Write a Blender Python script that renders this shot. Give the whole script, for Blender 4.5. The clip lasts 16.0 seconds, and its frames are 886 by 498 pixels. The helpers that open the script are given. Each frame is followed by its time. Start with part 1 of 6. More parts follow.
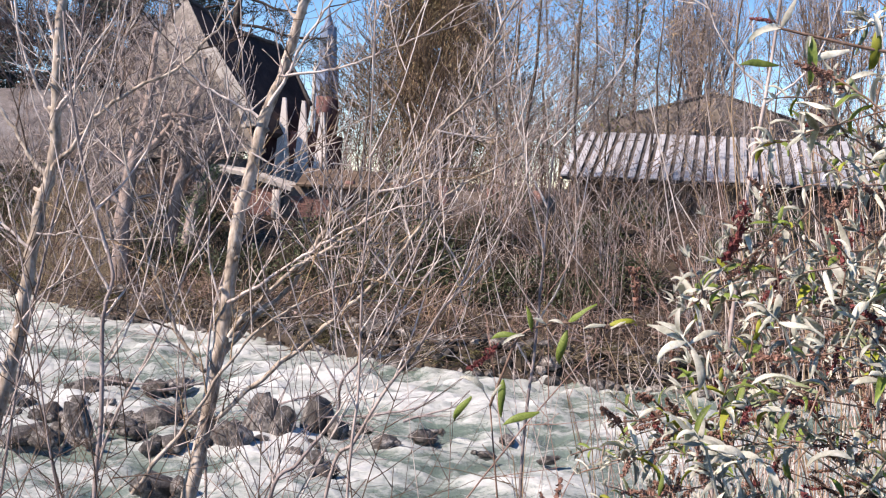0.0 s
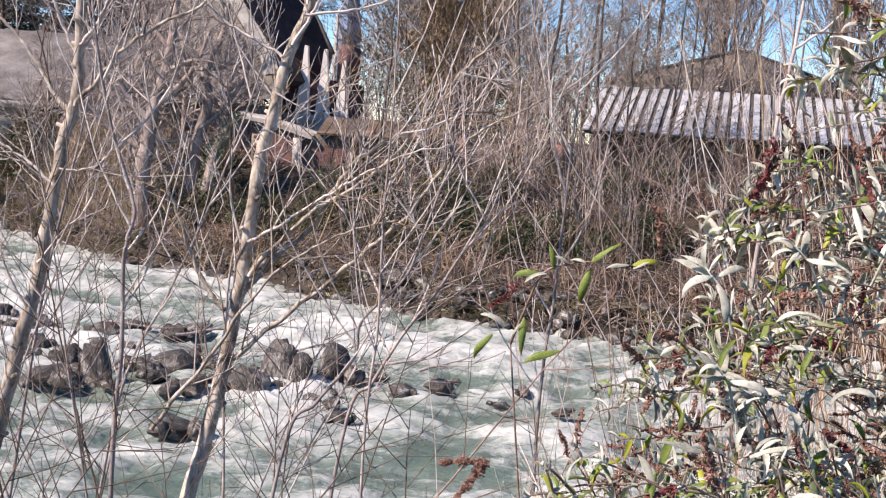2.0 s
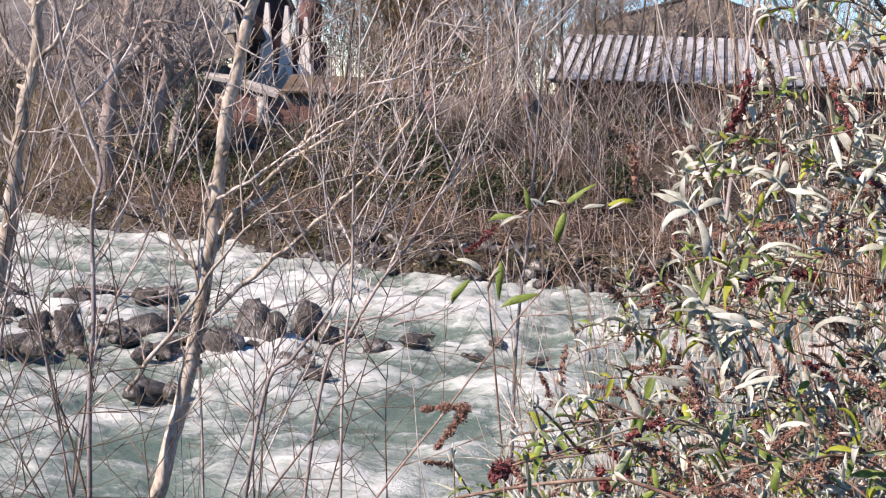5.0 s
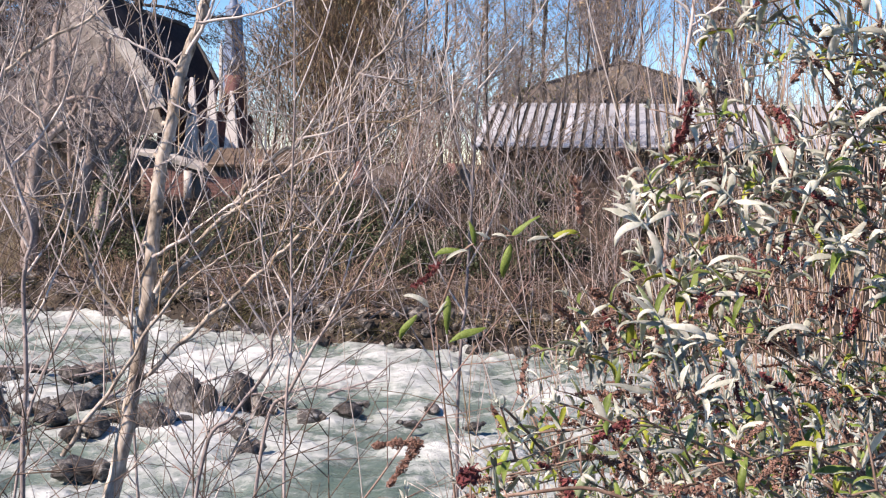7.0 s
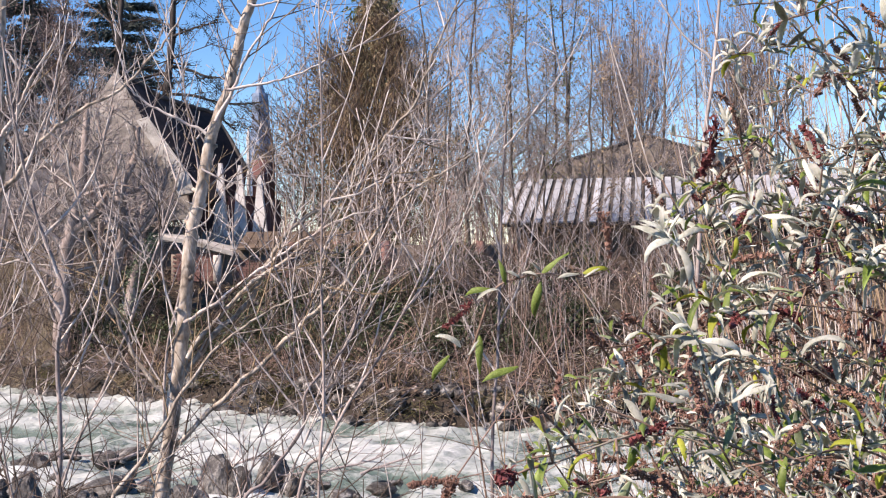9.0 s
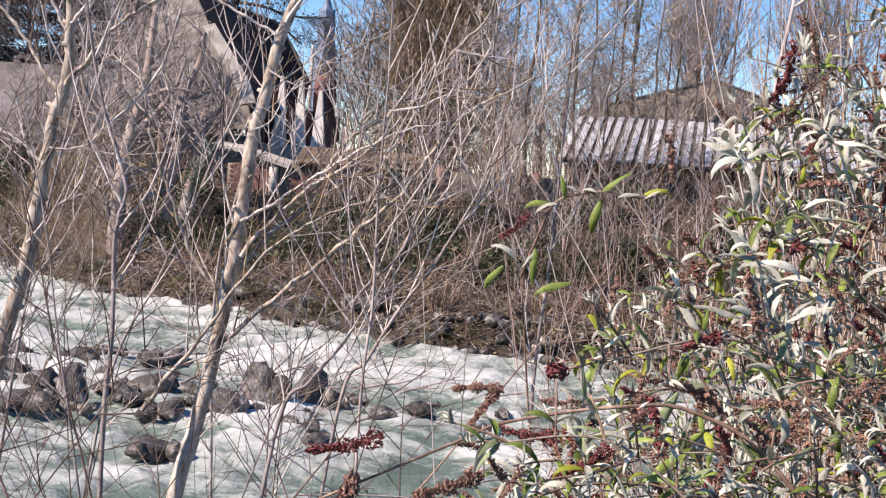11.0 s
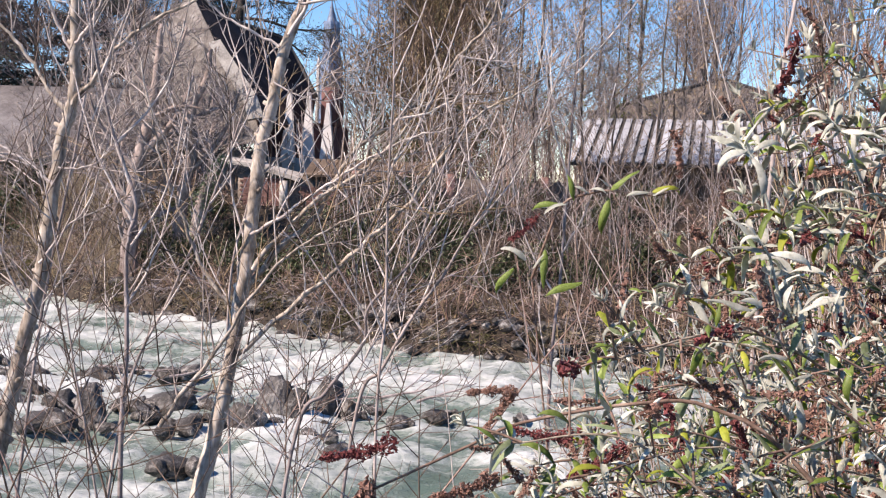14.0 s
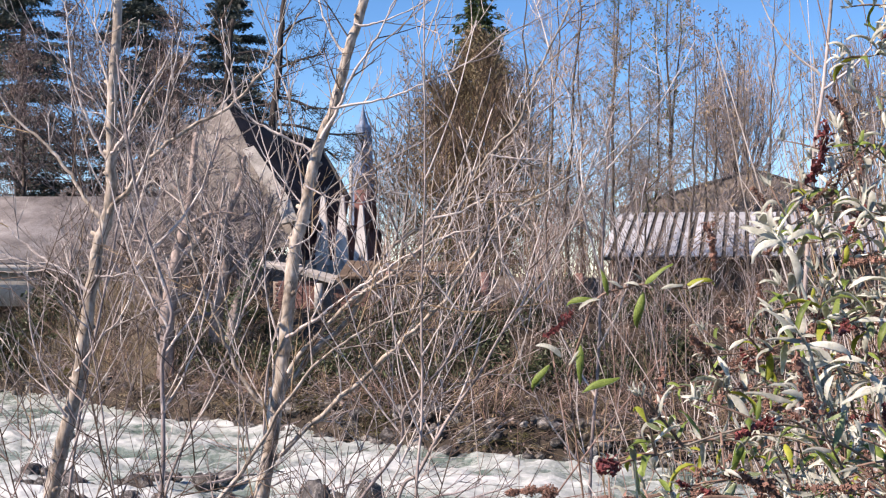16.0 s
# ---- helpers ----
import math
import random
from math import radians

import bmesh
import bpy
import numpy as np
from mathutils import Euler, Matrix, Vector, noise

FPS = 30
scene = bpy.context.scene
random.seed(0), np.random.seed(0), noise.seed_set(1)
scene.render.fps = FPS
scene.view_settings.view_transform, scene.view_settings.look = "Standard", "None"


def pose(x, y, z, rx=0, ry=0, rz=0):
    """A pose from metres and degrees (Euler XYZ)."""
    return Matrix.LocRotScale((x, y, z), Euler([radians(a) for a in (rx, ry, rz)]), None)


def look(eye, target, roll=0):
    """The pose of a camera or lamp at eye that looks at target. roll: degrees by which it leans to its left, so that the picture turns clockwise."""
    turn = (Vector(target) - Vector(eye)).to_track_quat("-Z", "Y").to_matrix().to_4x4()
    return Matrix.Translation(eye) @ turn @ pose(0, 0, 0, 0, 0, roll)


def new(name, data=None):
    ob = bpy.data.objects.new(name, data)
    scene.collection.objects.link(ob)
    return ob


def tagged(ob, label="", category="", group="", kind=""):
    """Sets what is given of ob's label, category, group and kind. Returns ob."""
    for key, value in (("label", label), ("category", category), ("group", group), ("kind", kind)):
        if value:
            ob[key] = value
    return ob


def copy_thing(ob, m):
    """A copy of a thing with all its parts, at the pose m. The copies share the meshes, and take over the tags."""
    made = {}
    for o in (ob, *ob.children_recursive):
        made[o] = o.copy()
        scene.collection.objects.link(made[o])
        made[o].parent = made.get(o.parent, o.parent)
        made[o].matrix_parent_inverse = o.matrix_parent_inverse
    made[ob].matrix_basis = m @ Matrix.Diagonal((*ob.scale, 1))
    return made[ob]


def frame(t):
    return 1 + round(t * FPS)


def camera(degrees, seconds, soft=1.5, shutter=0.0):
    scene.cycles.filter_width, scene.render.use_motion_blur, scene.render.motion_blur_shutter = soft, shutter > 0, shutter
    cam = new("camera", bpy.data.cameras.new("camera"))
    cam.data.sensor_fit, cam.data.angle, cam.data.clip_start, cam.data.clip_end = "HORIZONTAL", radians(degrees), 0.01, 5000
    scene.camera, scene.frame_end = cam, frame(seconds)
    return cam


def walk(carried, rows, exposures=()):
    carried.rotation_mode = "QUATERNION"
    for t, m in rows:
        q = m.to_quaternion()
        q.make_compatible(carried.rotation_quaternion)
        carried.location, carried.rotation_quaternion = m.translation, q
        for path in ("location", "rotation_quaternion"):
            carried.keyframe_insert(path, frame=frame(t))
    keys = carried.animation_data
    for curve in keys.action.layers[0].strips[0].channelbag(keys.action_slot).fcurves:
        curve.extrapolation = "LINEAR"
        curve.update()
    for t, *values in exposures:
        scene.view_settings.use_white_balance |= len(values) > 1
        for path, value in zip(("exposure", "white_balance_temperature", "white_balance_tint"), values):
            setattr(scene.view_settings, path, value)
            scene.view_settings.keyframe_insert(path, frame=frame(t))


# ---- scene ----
# ---- camera ----
cam = camera(39.23, 16.0, soft=1.2)
walk(cam, [
    (0, look((0.018, -0.001, 4.910), (-0.424, 9.975, 4.369), 3.06)),
    (0.5, look((0.018, -0.001, 4.896), (-0.421, 9.970, 4.261), 3.41)),
    (1, look((0.015, 0.004, 4.882), (-0.454, 9.965, 4.127), 3.85)),
    (1.5, look((0.010, 0.005, 4.872), (-0.514, 9.956, 4.029), 4.03)),
    (2, look((0.009, 0.010, 4.865), (-0.558, 9.951, 3.937), 4.24)),
    (2.5, look((0.012, 0.011, 4.862), (-0.577, 9.938, 3.811), 4.41)),
    (3, look((0.012, 0.007, 4.859), (-0.597, 9.917, 3.665), 4.51)),
    (3.2, look((0.011, -0.001, 4.855), (-0.609, 9.902, 3.616), 4.40)),
    (5.3, look((-0.011, 0.038, 4.831), (-0.225, 9.954, 3.558), 1.91)),
    (5.5, look((-0.018, 0.036, 4.821), (-0.121, 9.957, 3.567), 1.90)),
    (6, look((-0.051, 0.007, 4.809), (0.037, 9.935, 3.620), 1.68)),
    (6.5, look((-0.048, 0.031, 4.776), (0.124, 9.976, 3.743), 1.29)),
    (7, look((-0.045, 0.038, 4.744), (0.203, 10.011, 4.055), 1.14)),
    (7.5, look((-0.041, 0.022, 4.702), (0.249, 10.012, 4.352), 0.37)),
    (8, look((-0.038, 0.027, 4.660), (0.195, 10.024, 4.547), -0.34)),
    (8.2, look((-0.040, 0.022, 4.656), (0.154, 10.020, 4.626), -0.55)),
    (10.3, look((-0.060, 0.019, 4.594), (-0.463, 10.007, 4.351), 1.69)),
    (10.5, look((-0.063, 0.020, 4.588), (-0.473, 10.005, 4.242), 2.42)),
    (11, look((-0.065, 0.011, 4.583), (-0.448, 9.984, 3.960), 4.13)),
    (11.5, look((-0.066, 0.012, 4.576), (-0.416, 9.965, 3.676), 5.70)),
    (12, look((-0.068, 0.008, 4.573), (-0.397, 9.935, 3.412), 6.23)),
    (12.5, look((-0.069, 0.006, 4.570), (-0.385, 9.913, 3.242), 5.68)),
    (13, look((-0.067, 0.011, 4.572), (-0.390, 9.928, 3.332), 4.68)),
    (13.5, look((-0.060, 0.014, 4.573), (-0.434, 9.961, 3.625), 3.20)),
    (14, look((-0.057, 0.017, 4.575), (-0.545, 9.989, 4.010), 2.07)),
    (14.5, look((-0.057, 0.017, 4.574), (-0.670, 9.996, 4.339), 1.38)),
    (15, look((-0.056, 0.019, 4.574), (-0.757, 9.995, 4.553), 0.95)),
    (15.5, look((-0.055, 0.018, 4.575), (-0.806, 9.989, 4.703), 0.76)),
    (16, look((-0.054, 0.023, 4.574), (-0.839, 9.990, 4.797), 0.59)),
], exposures=((0, 0.81, 7300, 20), (16, 0.81, 7300, 20)))

# ---- light ----
SUN_AZ, SUN_EL = radians(-119), radians(42)     # azimuth from +y towards +x
sun_way = Vector((math.sin(SUN_AZ) * math.cos(SUN_EL), math.cos(SUN_AZ) * math.cos(SUN_EL), math.sin(SUN_EL)))
world = bpy.data.worlds.new("world")
scene.world = world
world.use_nodes = True
sky = world.node_tree.nodes.new("ShaderNodeTexSky")
sky.sky_type, sky.sun_disc = "NISHITA", False
sky.sun_elevation, sky.sun_rotation = SUN_EL, SUN_AZ
sky.altitude = 2500
sky.air_density, sky.dust_density, sky.ozone_density = 1.0, 0.0, 3.5
deep = world.node_tree.nodes.new("ShaderNodeHueSaturation")
deep.inputs["Hue"].default_value, deep.inputs["Saturation"].default_value = 0.5, 1.24
world.node_tree.links.new(sky.outputs[0], deep.inputs["Color"])
world.node_tree.links.new(deep.outputs[0], world.node_tree.nodes["Background"].inputs[0])
world.node_tree.nodes["Background"].inputs[1].default_value = 0.115
lamp = bpy.data.lights.new("sun", "SUN")
lamp.energy, lamp.angle, lamp.color = 5.0, radians(0.5), (1.0, 0.92, 0.83)
new("sun", lamp).matrix_world = look(sun_way * 50, (0, 0, 0))


# ---- materials ----
def ramp(nt, fac, stops):
    node = nt.nodes.new("ShaderNodeValToRGB")
    cr = node.color_ramp
    while len(cr.elements) < len(stops):
        cr.elements.new(0.5)
    for el, (at, col) in zip(cr.elements, stops):
        el.position, el.color = at, (*col, 1)
    nt.links.new(fac, node.inputs[0])
    return node.outputs[0]


def noise_at(nt, vec, scale, detail=4, rough=0.55, stretch=None):
    if stretch:
        mp = nt.nodes.new("ShaderNodeMapping")
        mp.inputs["Scale"].default_value = stretch
        nt.links.new(vec, mp.inputs[0])
        vec = mp.outputs[0]
    n = nt.nodes.new("ShaderNodeTexNoise")
    n.inputs["Scale"].default_value, n.inputs["Detail"].default_value = scale, detail
    n.inputs["Roughness"].default_value = rough
    nt.links.new(vec, n.inputs[0])
    return n.outputs[0]


def math_node(nt, op, a, b):
    m = nt.nodes.new("ShaderNodeMath")
    m.operation = op
    for i, v in enumerate((a, b)):
        if isinstance(v, (int, float)):
            m.inputs[i].default_value = v
        else:
            nt.links.new(v, m.inputs[i])
    return m.outputs[0]


def mix_colour(nt, fac, a, b, blend="MIX"):
    m = nt.nodes.new("ShaderNodeMix")
    m.data_type, m.blend_type = "RGBA", blend
    for i, v in ((0, fac), (6, a), (7, b)):
        if isinstance(v, (int, float)):
            m.inputs[i].default_value = v
        elif isinstance(v, tuple):
            m.inputs[i].default_value = (*v, 1)
        else:
            nt.links.new(v, m.inputs[i])
    return m.outputs[2]


def surface(name, dark, mid, light, scale, rough=0.8, fine=8.0, bump=0.3, dist=0.01, metal=0.0, vary="object", amount=0.35,
            stretch=None, spec=0.3, space="Object", through_light=0.0):
    """A surface with large blotches, fine grain, relief, and a shift of tone from piece to piece."""
    m = bpy.data.materials.new(name)
    m.use_nodes = True
    nt = m.node_tree
    bs = nt.nodes["Principled BSDF"]
    co = nt.nodes.new("ShaderNodeTexCoord").outputs["Object"] if space == "Object" else nt.nodes.new("ShaderNodeNewGeometry").outputs["Position"]
    big = noise_at(nt, co, scale, 3, 0.6, stretch)
    small = noise_at(nt, co, scale * fine, 4, 0.65, stretch)
    both = math_node(nt, "ADD", math_node(nt, "MULTIPLY", big, 0.6), math_node(nt, "MULTIPLY", small, 0.4))
    col = ramp(nt, both, [(0.34, dark), (0.5, mid), (0.66, light)])
    if vary == "object":
        rnd = nt.nodes.new("ShaderNodeObjectInfo").outputs["Random"]
    else:
        rnd = nt.nodes.new("ShaderNodeNewGeometry").outputs["Random Per Island"]
    tone = math_node(nt, "ADD", math_node(nt, "MULTIPLY", rnd, amount), 1 - amount / 2)
    grey = nt.nodes.new("ShaderNodeCombineColor")
    for k in range(3):
        nt.links.new(tone, grey.inputs[k])
    col = mix_colour(nt, 1.0, col, grey.outputs[0], "MULTIPLY")
    nt.links.new(col, bs.inputs["Base Color"])
    bs.inputs["Roughness"].default_value, bs.inputs["Metallic"].default_value = rough, metal
    bs.inputs["Specular IOR Level"].default_value = spec
    if bump:
        b = nt.nodes.new("ShaderNodeBump")
        b.inputs["Strength"].default_value, b.inputs["Distance"].default_value = bump, dist
        nt.links.new(both, b.inputs["Height"])
        nt.links.new(b.outputs[0], bs.inputs["Normal"])
    if through_light:
        tr = nt.nodes.new("ShaderNodeBsdfTranslucent")
        nt.links.new(col, tr.inputs[0])
        mx = nt.nodes.new("ShaderNodeMixShader")
        mx.inputs[0].default_value = through_light
        nt.links.new(bs.outputs[0], mx.inputs[1])
        nt.links.new(tr.outputs[0], mx.inputs[2])
        nt.links.new(mx.outputs[0], nt.nodes["Material Output"].inputs[0])
    return m


BARK = surface("pale_bark", (0.11, 0.086, 0.067), (0.365, 0.315, 0.265), (0.6, 0.55, 0.5), 11, fine=4, bump=0.9, dist=0.006, stretch=(1, 1, 0.5))
TWIG = surface("twig_bark", (0.23, 0.193, 0.178), (0.49, 0.437, 0.41), (0.7, 0.648, 0.615), 9, bump=0, vary="island", amount=0.5)
TWIG_OCHRE = surface("ochre_twig_bark", (0.15, 0.1, 0.062), (0.3, 0.22, 0.14), (0.44, 0.345, 0.235), 9, bump=0, vary="island", amount=0.5)
TWIG_RED = surface("red_twig_bark", (0.13, 0.08, 0.066), (0.26, 0.175, 0.148), (0.4, 0.29, 0.25), 5, bump=0, vary="island", amount=0.55)
TWIG_GREY = surface("grey_twig_bark", (0.14, 0.115, 0.108), (0.31, 0.264, 0.249), (0.5, 0.44, 0.418), 3, bump=0, vary="island", amount=0.6)
TWIG_BROWN = surface("brown_twig_bark", (0.045, 0.031, 0.025), (0.105, 0.076, 0.06), (0.19, 0.145, 0.118), 3, bump=0, vary="island", amount=0.6)
TWIG_MAUVE = surface("mauve_twig_bark", (0.11, 0.093, 0.092), (0.235, 0.203, 0.2), (0.39, 0.345, 0.338), 3, bump=0, vary="island", amount=0.6)
OLD_BARK = surface("old_tree_bark", (0.09, 0.068, 0.06), (0.25, 0.2, 0.182), (0.43, 0.36, 0.335), 4, bump=0.7, dist=0.03, stretch=(1, 1, 0.35))
DARK_BARK = surface("dark_bark", (0.04, 0.03, 0.025), (0.1, 0.08, 0.065), (0.18, 0.15, 0.12), 6, bump=0.6, dist=0.02, stretch=(1, 1, 0.3))
PINE_BARK = surface("pine_bark", (0.014, 0.011, 0.011), (0.042, 0.034, 0.032), (0.09, 0.075, 0.068), 5, bump=0.6, dist=0.02, stretch=(1, 1, 0.3))
FELT = surface("felted_leaf", (0.33, 0.35, 0.29), (0.535, 0.55, 0.485), (0.74, 0.74, 0.69), 26, rough=0.9, fine=5, bump=0.5, dist=0.004, vary="island", amount=0.75, spec=0.1, through_light=0.36)
GREEN = surface("green_leaf", (0.085, 0.135, 0.03), (0.195, 0.275, 0.062), (0.325, 0.4, 0.12), 30, rough=0.5, fine=6, bump=0.3, dist=0.002, vary="island", amount=0.6, spec=0.35, through_light=0.4)
SAGE = surface("sage_leaf", (0.11, 0.155, 0.075), (0.23, 0.285, 0.16), (0.39, 0.44, 0.3), 28, rough=0.8, fine=5, bump=0.4, dist=0.003, vary="island", amount=0.6, spec=0.15, through_light=0.4)
DARK_GREEN = surface("dark_green_leaf", (0.03, 0.055, 0.025), (0.065, 0.105, 0.045), (0.13, 0.18, 0.085), 30, rough=0.45, fine=6, bump=0.4, dist=0.002, vary="island", amount=0.6, spec=0.4, through_light=0.25)
YELLOW = surface("yellowing_leaf", (0.2, 0.24, 0.03), (0.32, 0.36, 0.05), (0.42, 0.42, 0.08), 30, rough=0.55, fine=6, bump=0.3, dist=0.002, vary="island", amount=0.4, spec=0.3, through_light=0.35)
SPIKE_RUST = surface("dry_flower_rust", (0.085, 0.042, 0.033), (0.2, 0.108, 0.084), (0.35, 0.225, 0.183), 60, bump=0, vary="island", amount=0.8)
SPIKE_WINE = surface("dry_flower_wine", (0.07, 0.015, 0.018), (0.15, 0.04, 0.042), (0.25, 0.09, 0.08), 60, bump=0, vary="island", amount=0.8)
CANE = surface("bush_cane", (0.07, 0.045, 0.036), (0.18, 0.118, 0.092), (0.34, 0.25, 0.2), 12, bump=0.3, dist=0.002, vary="island", amount=0.5)
YOUNG_CANE = surface("young_cane", (0.12, 0.095, 0.072), (0.23, 0.195, 0.155), (0.38, 0.34, 0.285), 14, bump=0.3, dist=0.002, vary="island", amount=0.5)
ROCK = surface("river_rock", (0.012, 0.01, 0.01), (0.075, 0.068, 0.064), (0.38, 0.365, 0.345), 2.6, rough=0.6, fine=6, bump=1.0, dist=0.12, vary="object", amount=1.1, spec=0.5)
SOIL = surface("bank_soil", (0.014, 0.01, 0.008), (0.03, 0.023, 0.017), (0.07, 0.055, 0.04), 0.5, fine=14, bump=0.8, dist=0.08, space="World")
STRAW = surface("dry_grass", (0.17, 0.135, 0.09), (0.36, 0.3, 0.21), (0.55, 0.48, 0.36), 2, bump=0, vary="island", amount=0.6, through_light=0.2)
OLIVE = surface("olive_grass", (0.05, 0.048, 0.02), (0.12, 0.112, 0.05), (0.22, 0.2, 0.1), 2, bump=0, vary="island", amount=0.7, through_light=0.2)
IVY = surface("ivy_leaf", (0.014, 0.02, 0.009), (0.045, 0.06, 0.026), (0.125, 0.15, 0.07), 2, rough=0.45, bump=0, vary="island", amount=0.8, spec=0.4)
NEEDLE = surface("dark_needles", (0.022, 0.034, 0.033), (0.055, 0.072, 0.064), (0.11, 0.125, 0.1), 1.5, rough=0.6, bump=0, vary="island", amount=0.8)
NEEDLE_GREEN = surface("cypress_needles", (0.03, 0.05, 0.015), (0.06, 0.09, 0.03), (0.1, 0.13, 0.05), 1.5, rough=0.6, bump=0, vary="island", amount=0.7)
CATKIN = surface("dry_catkin", (0.1, 0.082, 0.045), (0.2, 0.165, 0.095), (0.31, 0.265, 0.17), 2, bump=0, vary="island", amount=0.7)
DEAD_LEAF = surface("withered_leaf", (0.06, 0.042, 0.041), (0.135, 0.098, 0.093), (0.24, 0.185, 0.175), 2, bump=0, vary="island", amount=0.8)
SPROUT = surface("sprouting_leaf", (0.1, 0.12, 0.03), (0.18, 0.2, 0.06), (0.26, 0.28, 0.1), 2, bump=0, vary="island", amount=0.6, through_light=0.3)
SLATE = surface("weathered_roofing", (0.13, 0.115, 0.107), (0.27, 0.245, 0.232), (0.42, 0.39, 0.37), 0.9, fine=18, bump=0.5, dist=0.03)
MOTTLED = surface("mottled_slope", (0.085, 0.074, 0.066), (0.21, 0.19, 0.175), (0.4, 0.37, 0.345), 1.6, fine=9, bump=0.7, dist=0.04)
# dark shingle colour that also holds the shade of the slope turned from the sun
SHINGLE = surface("shaded_shingle", (0.018, 0.012, 0.012), (0.042, 0.027, 0.026), (0.08, 0.056, 0.052), 1.2, fine=12, bump=0.5, dist=0.03)
REDWALL = surface("dark_red_boarding", (0.07, 0.03, 0.03), (0.135, 0.065, 0.062), (0.21, 0.115, 0.108), 1.5, fine=10, bump=0.4, dist=0.02, stretch=(1, 1, 0.2))
CONCRETE = surface("weathered_concrete", (0.3, 0.28, 0.25), (0.46, 0.43, 0.4), (0.6, 0.57, 0.54), 1.0, fine=12, bump=0.3, dist=0.01)
BOARD = surface("weathered_gable_board", (0.2, 0.19, 0.175), (0.36, 0.345, 0.325), (0.5, 0.48, 0.46), 1.6, fine=10, bump=0.4, dist=0.02)
IVY_PALE = surface("dusty_ivy_leaf", (0.06, 0.085, 0.045), (0.14, 0.175, 0.1), (0.27, 0.31, 0.2), 3, rough=0.5, bump=0, vary="island", amount=0.8, spec=0.4)
WHITEWASH = surface("white_plaster", (0.5, 0.48, 0.46), (0.68, 0.65, 0.63), (0.78, 0.76, 0.74), 1.0, fine=12, bump=0.2, dist=0.01)
TIN = surface("dull_metal_sheet", (0.215, 0.225, 0.25), (0.345, 0.36, 0.395), (0.47, 0.485, 0.52), 0.8, rough=0.7, fine=10, bump=0.1, dist=0.005, spec=0.15)
SEAM_AND_SHADE = surface("dark_roof_seam_and_shade", (0.035, 0.031, 0.03), (0.07, 0.062, 0.06), (0.12, 0.11, 0.105), 1.5, rough=0.7, bump=0.2)
BROWNWALL = surface("brown_plaster", (0.28, 0.25, 0.225), (0.4, 0.36, 0.33), (0.5, 0.46, 0.425), 0.8, fine=14, bump=0.3, dist=0.02)
MOSSY = surface("mossy_sheet_roof", (0.075, 0.064, 0.054), (0.135, 0.115, 0.098), (0.22, 0.195, 0.17), 0.9, fine=16, bump=0.4, dist=0.02)
TIMBER = surface("old_timber", (0.05, 0.035, 0.025), (0.11, 0.08, 0.06), (0.2, 0.15, 0.11), 2.0, fine=10, bump=0.5, dist=0.01, stretch=(1, 1, 0.15))
BRICK = surface("red_brick", (0.13, 0.07, 0.062), (0.215, 0.12, 0.108), (0.3, 0.19, 0.172), 3.0, fine=8, bump=0.4, dist=0.01, amount=0.5)
MORTAR = surface("mortar", (0.1, 0.082, 0.07), (0.17, 0.14, 0.12), (0.26, 0.22, 0.19), 3.0, bump=0.3)
STEEL_BLUE = surface("blue_grey_cladding", (0.1, 0.14, 0.21), (0.14, 0.195, 0.29), (0.21, 0.27, 0.38), 0.6, rough=0.5, metal=0.0, bump=0.1)


def water_material():
    """Rapid water: grey-green body, streaks of foam drawn out along the flow, lively froth on the crests, calmer towards the near bank."""
    m = bpy.data.materials.new("rapid_water")
    m.use_nodes = True
    nt = m.node_tree
    bs = nt.nodes["Principled BSDF"]
    geo = nt.nodes.new("ShaderNodeNewGeometry")
    co = geo.outputs["Position"]
    broad = noise_at(nt, co, 0.45, 4, 0.6, (0.7, 1.0, 1))
    clump = noise_at(nt, co, 1.7, 6, 0.66, (0.7, 1.1, 1))
    froth = noise_at(nt, co, 7.0, 6, 0.7, (0.8, 1.0, 1))
    sep = nt.nodes.new("ShaderNodeSeparateXYZ")
    nt.links.new(geo.outputs["Position"], sep.inputs[0])
    calm = nt.nodes.new("ShaderNodeMapRange")
    for k, v in ((1, 12.0), (2, 20.0), (3, -0.05), (4, 0.02)):
        calm.inputs[k].default_value = v
    nt.links.new(sep.outputs[1], calm.inputs[0])
    a = math_node(nt, "ADD", math_node(nt, "MULTIPLY", broad, 0.4), math_node(nt, "MULTIPLY", clump, 0.5))
    a = math_node(nt, "ADD", a, math_node(nt, "MULTIPLY", froth, 0.3))
    a = math_node(nt, "ADD", a, math_node(nt, "MULTIPLY", sep.outputs[2], 0.55))
    a = math_node(nt, "ADD", a, calm.outputs[0])
    foam = ramp(nt, a, [(0.5, (0, 0, 0)), (0.57, (0.3, 0.3, 0.3)), (0.64, (0.65, 0.65, 0.65)), (0.74, (1, 1, 1))])
    deep = ramp(nt, broad, [(0.35, (0.09, 0.135, 0.115)), (0.65, (0.2, 0.25, 0.225))])
    nt.links.new(mix_colour(nt, foam, deep, (0.56, 0.585, 0.58)), bs.inputs["Base Color"])
    nt.links.new(math_node(nt, "ADD", math_node(nt, "MULTIPLY", foam, 0.55), 0.14), bs.inputs["Roughness"])
    bs.inputs["IOR"].default_value = 1.33
    bump = nt.nodes.new("ShaderNodeBump")
    bump.inputs["Strength"].default_value, bump.inputs["Distance"].default_value = 0.7, 0.18
    nt.links.new(math_node(nt, "ADD", clump, math_node(nt, "MULTIPLY", froth, 0.5)), bump.inputs["Height"])
    nt.links.new(bump.outputs[0], bs.inputs["Normal"])
    return m


WATER = water_material()


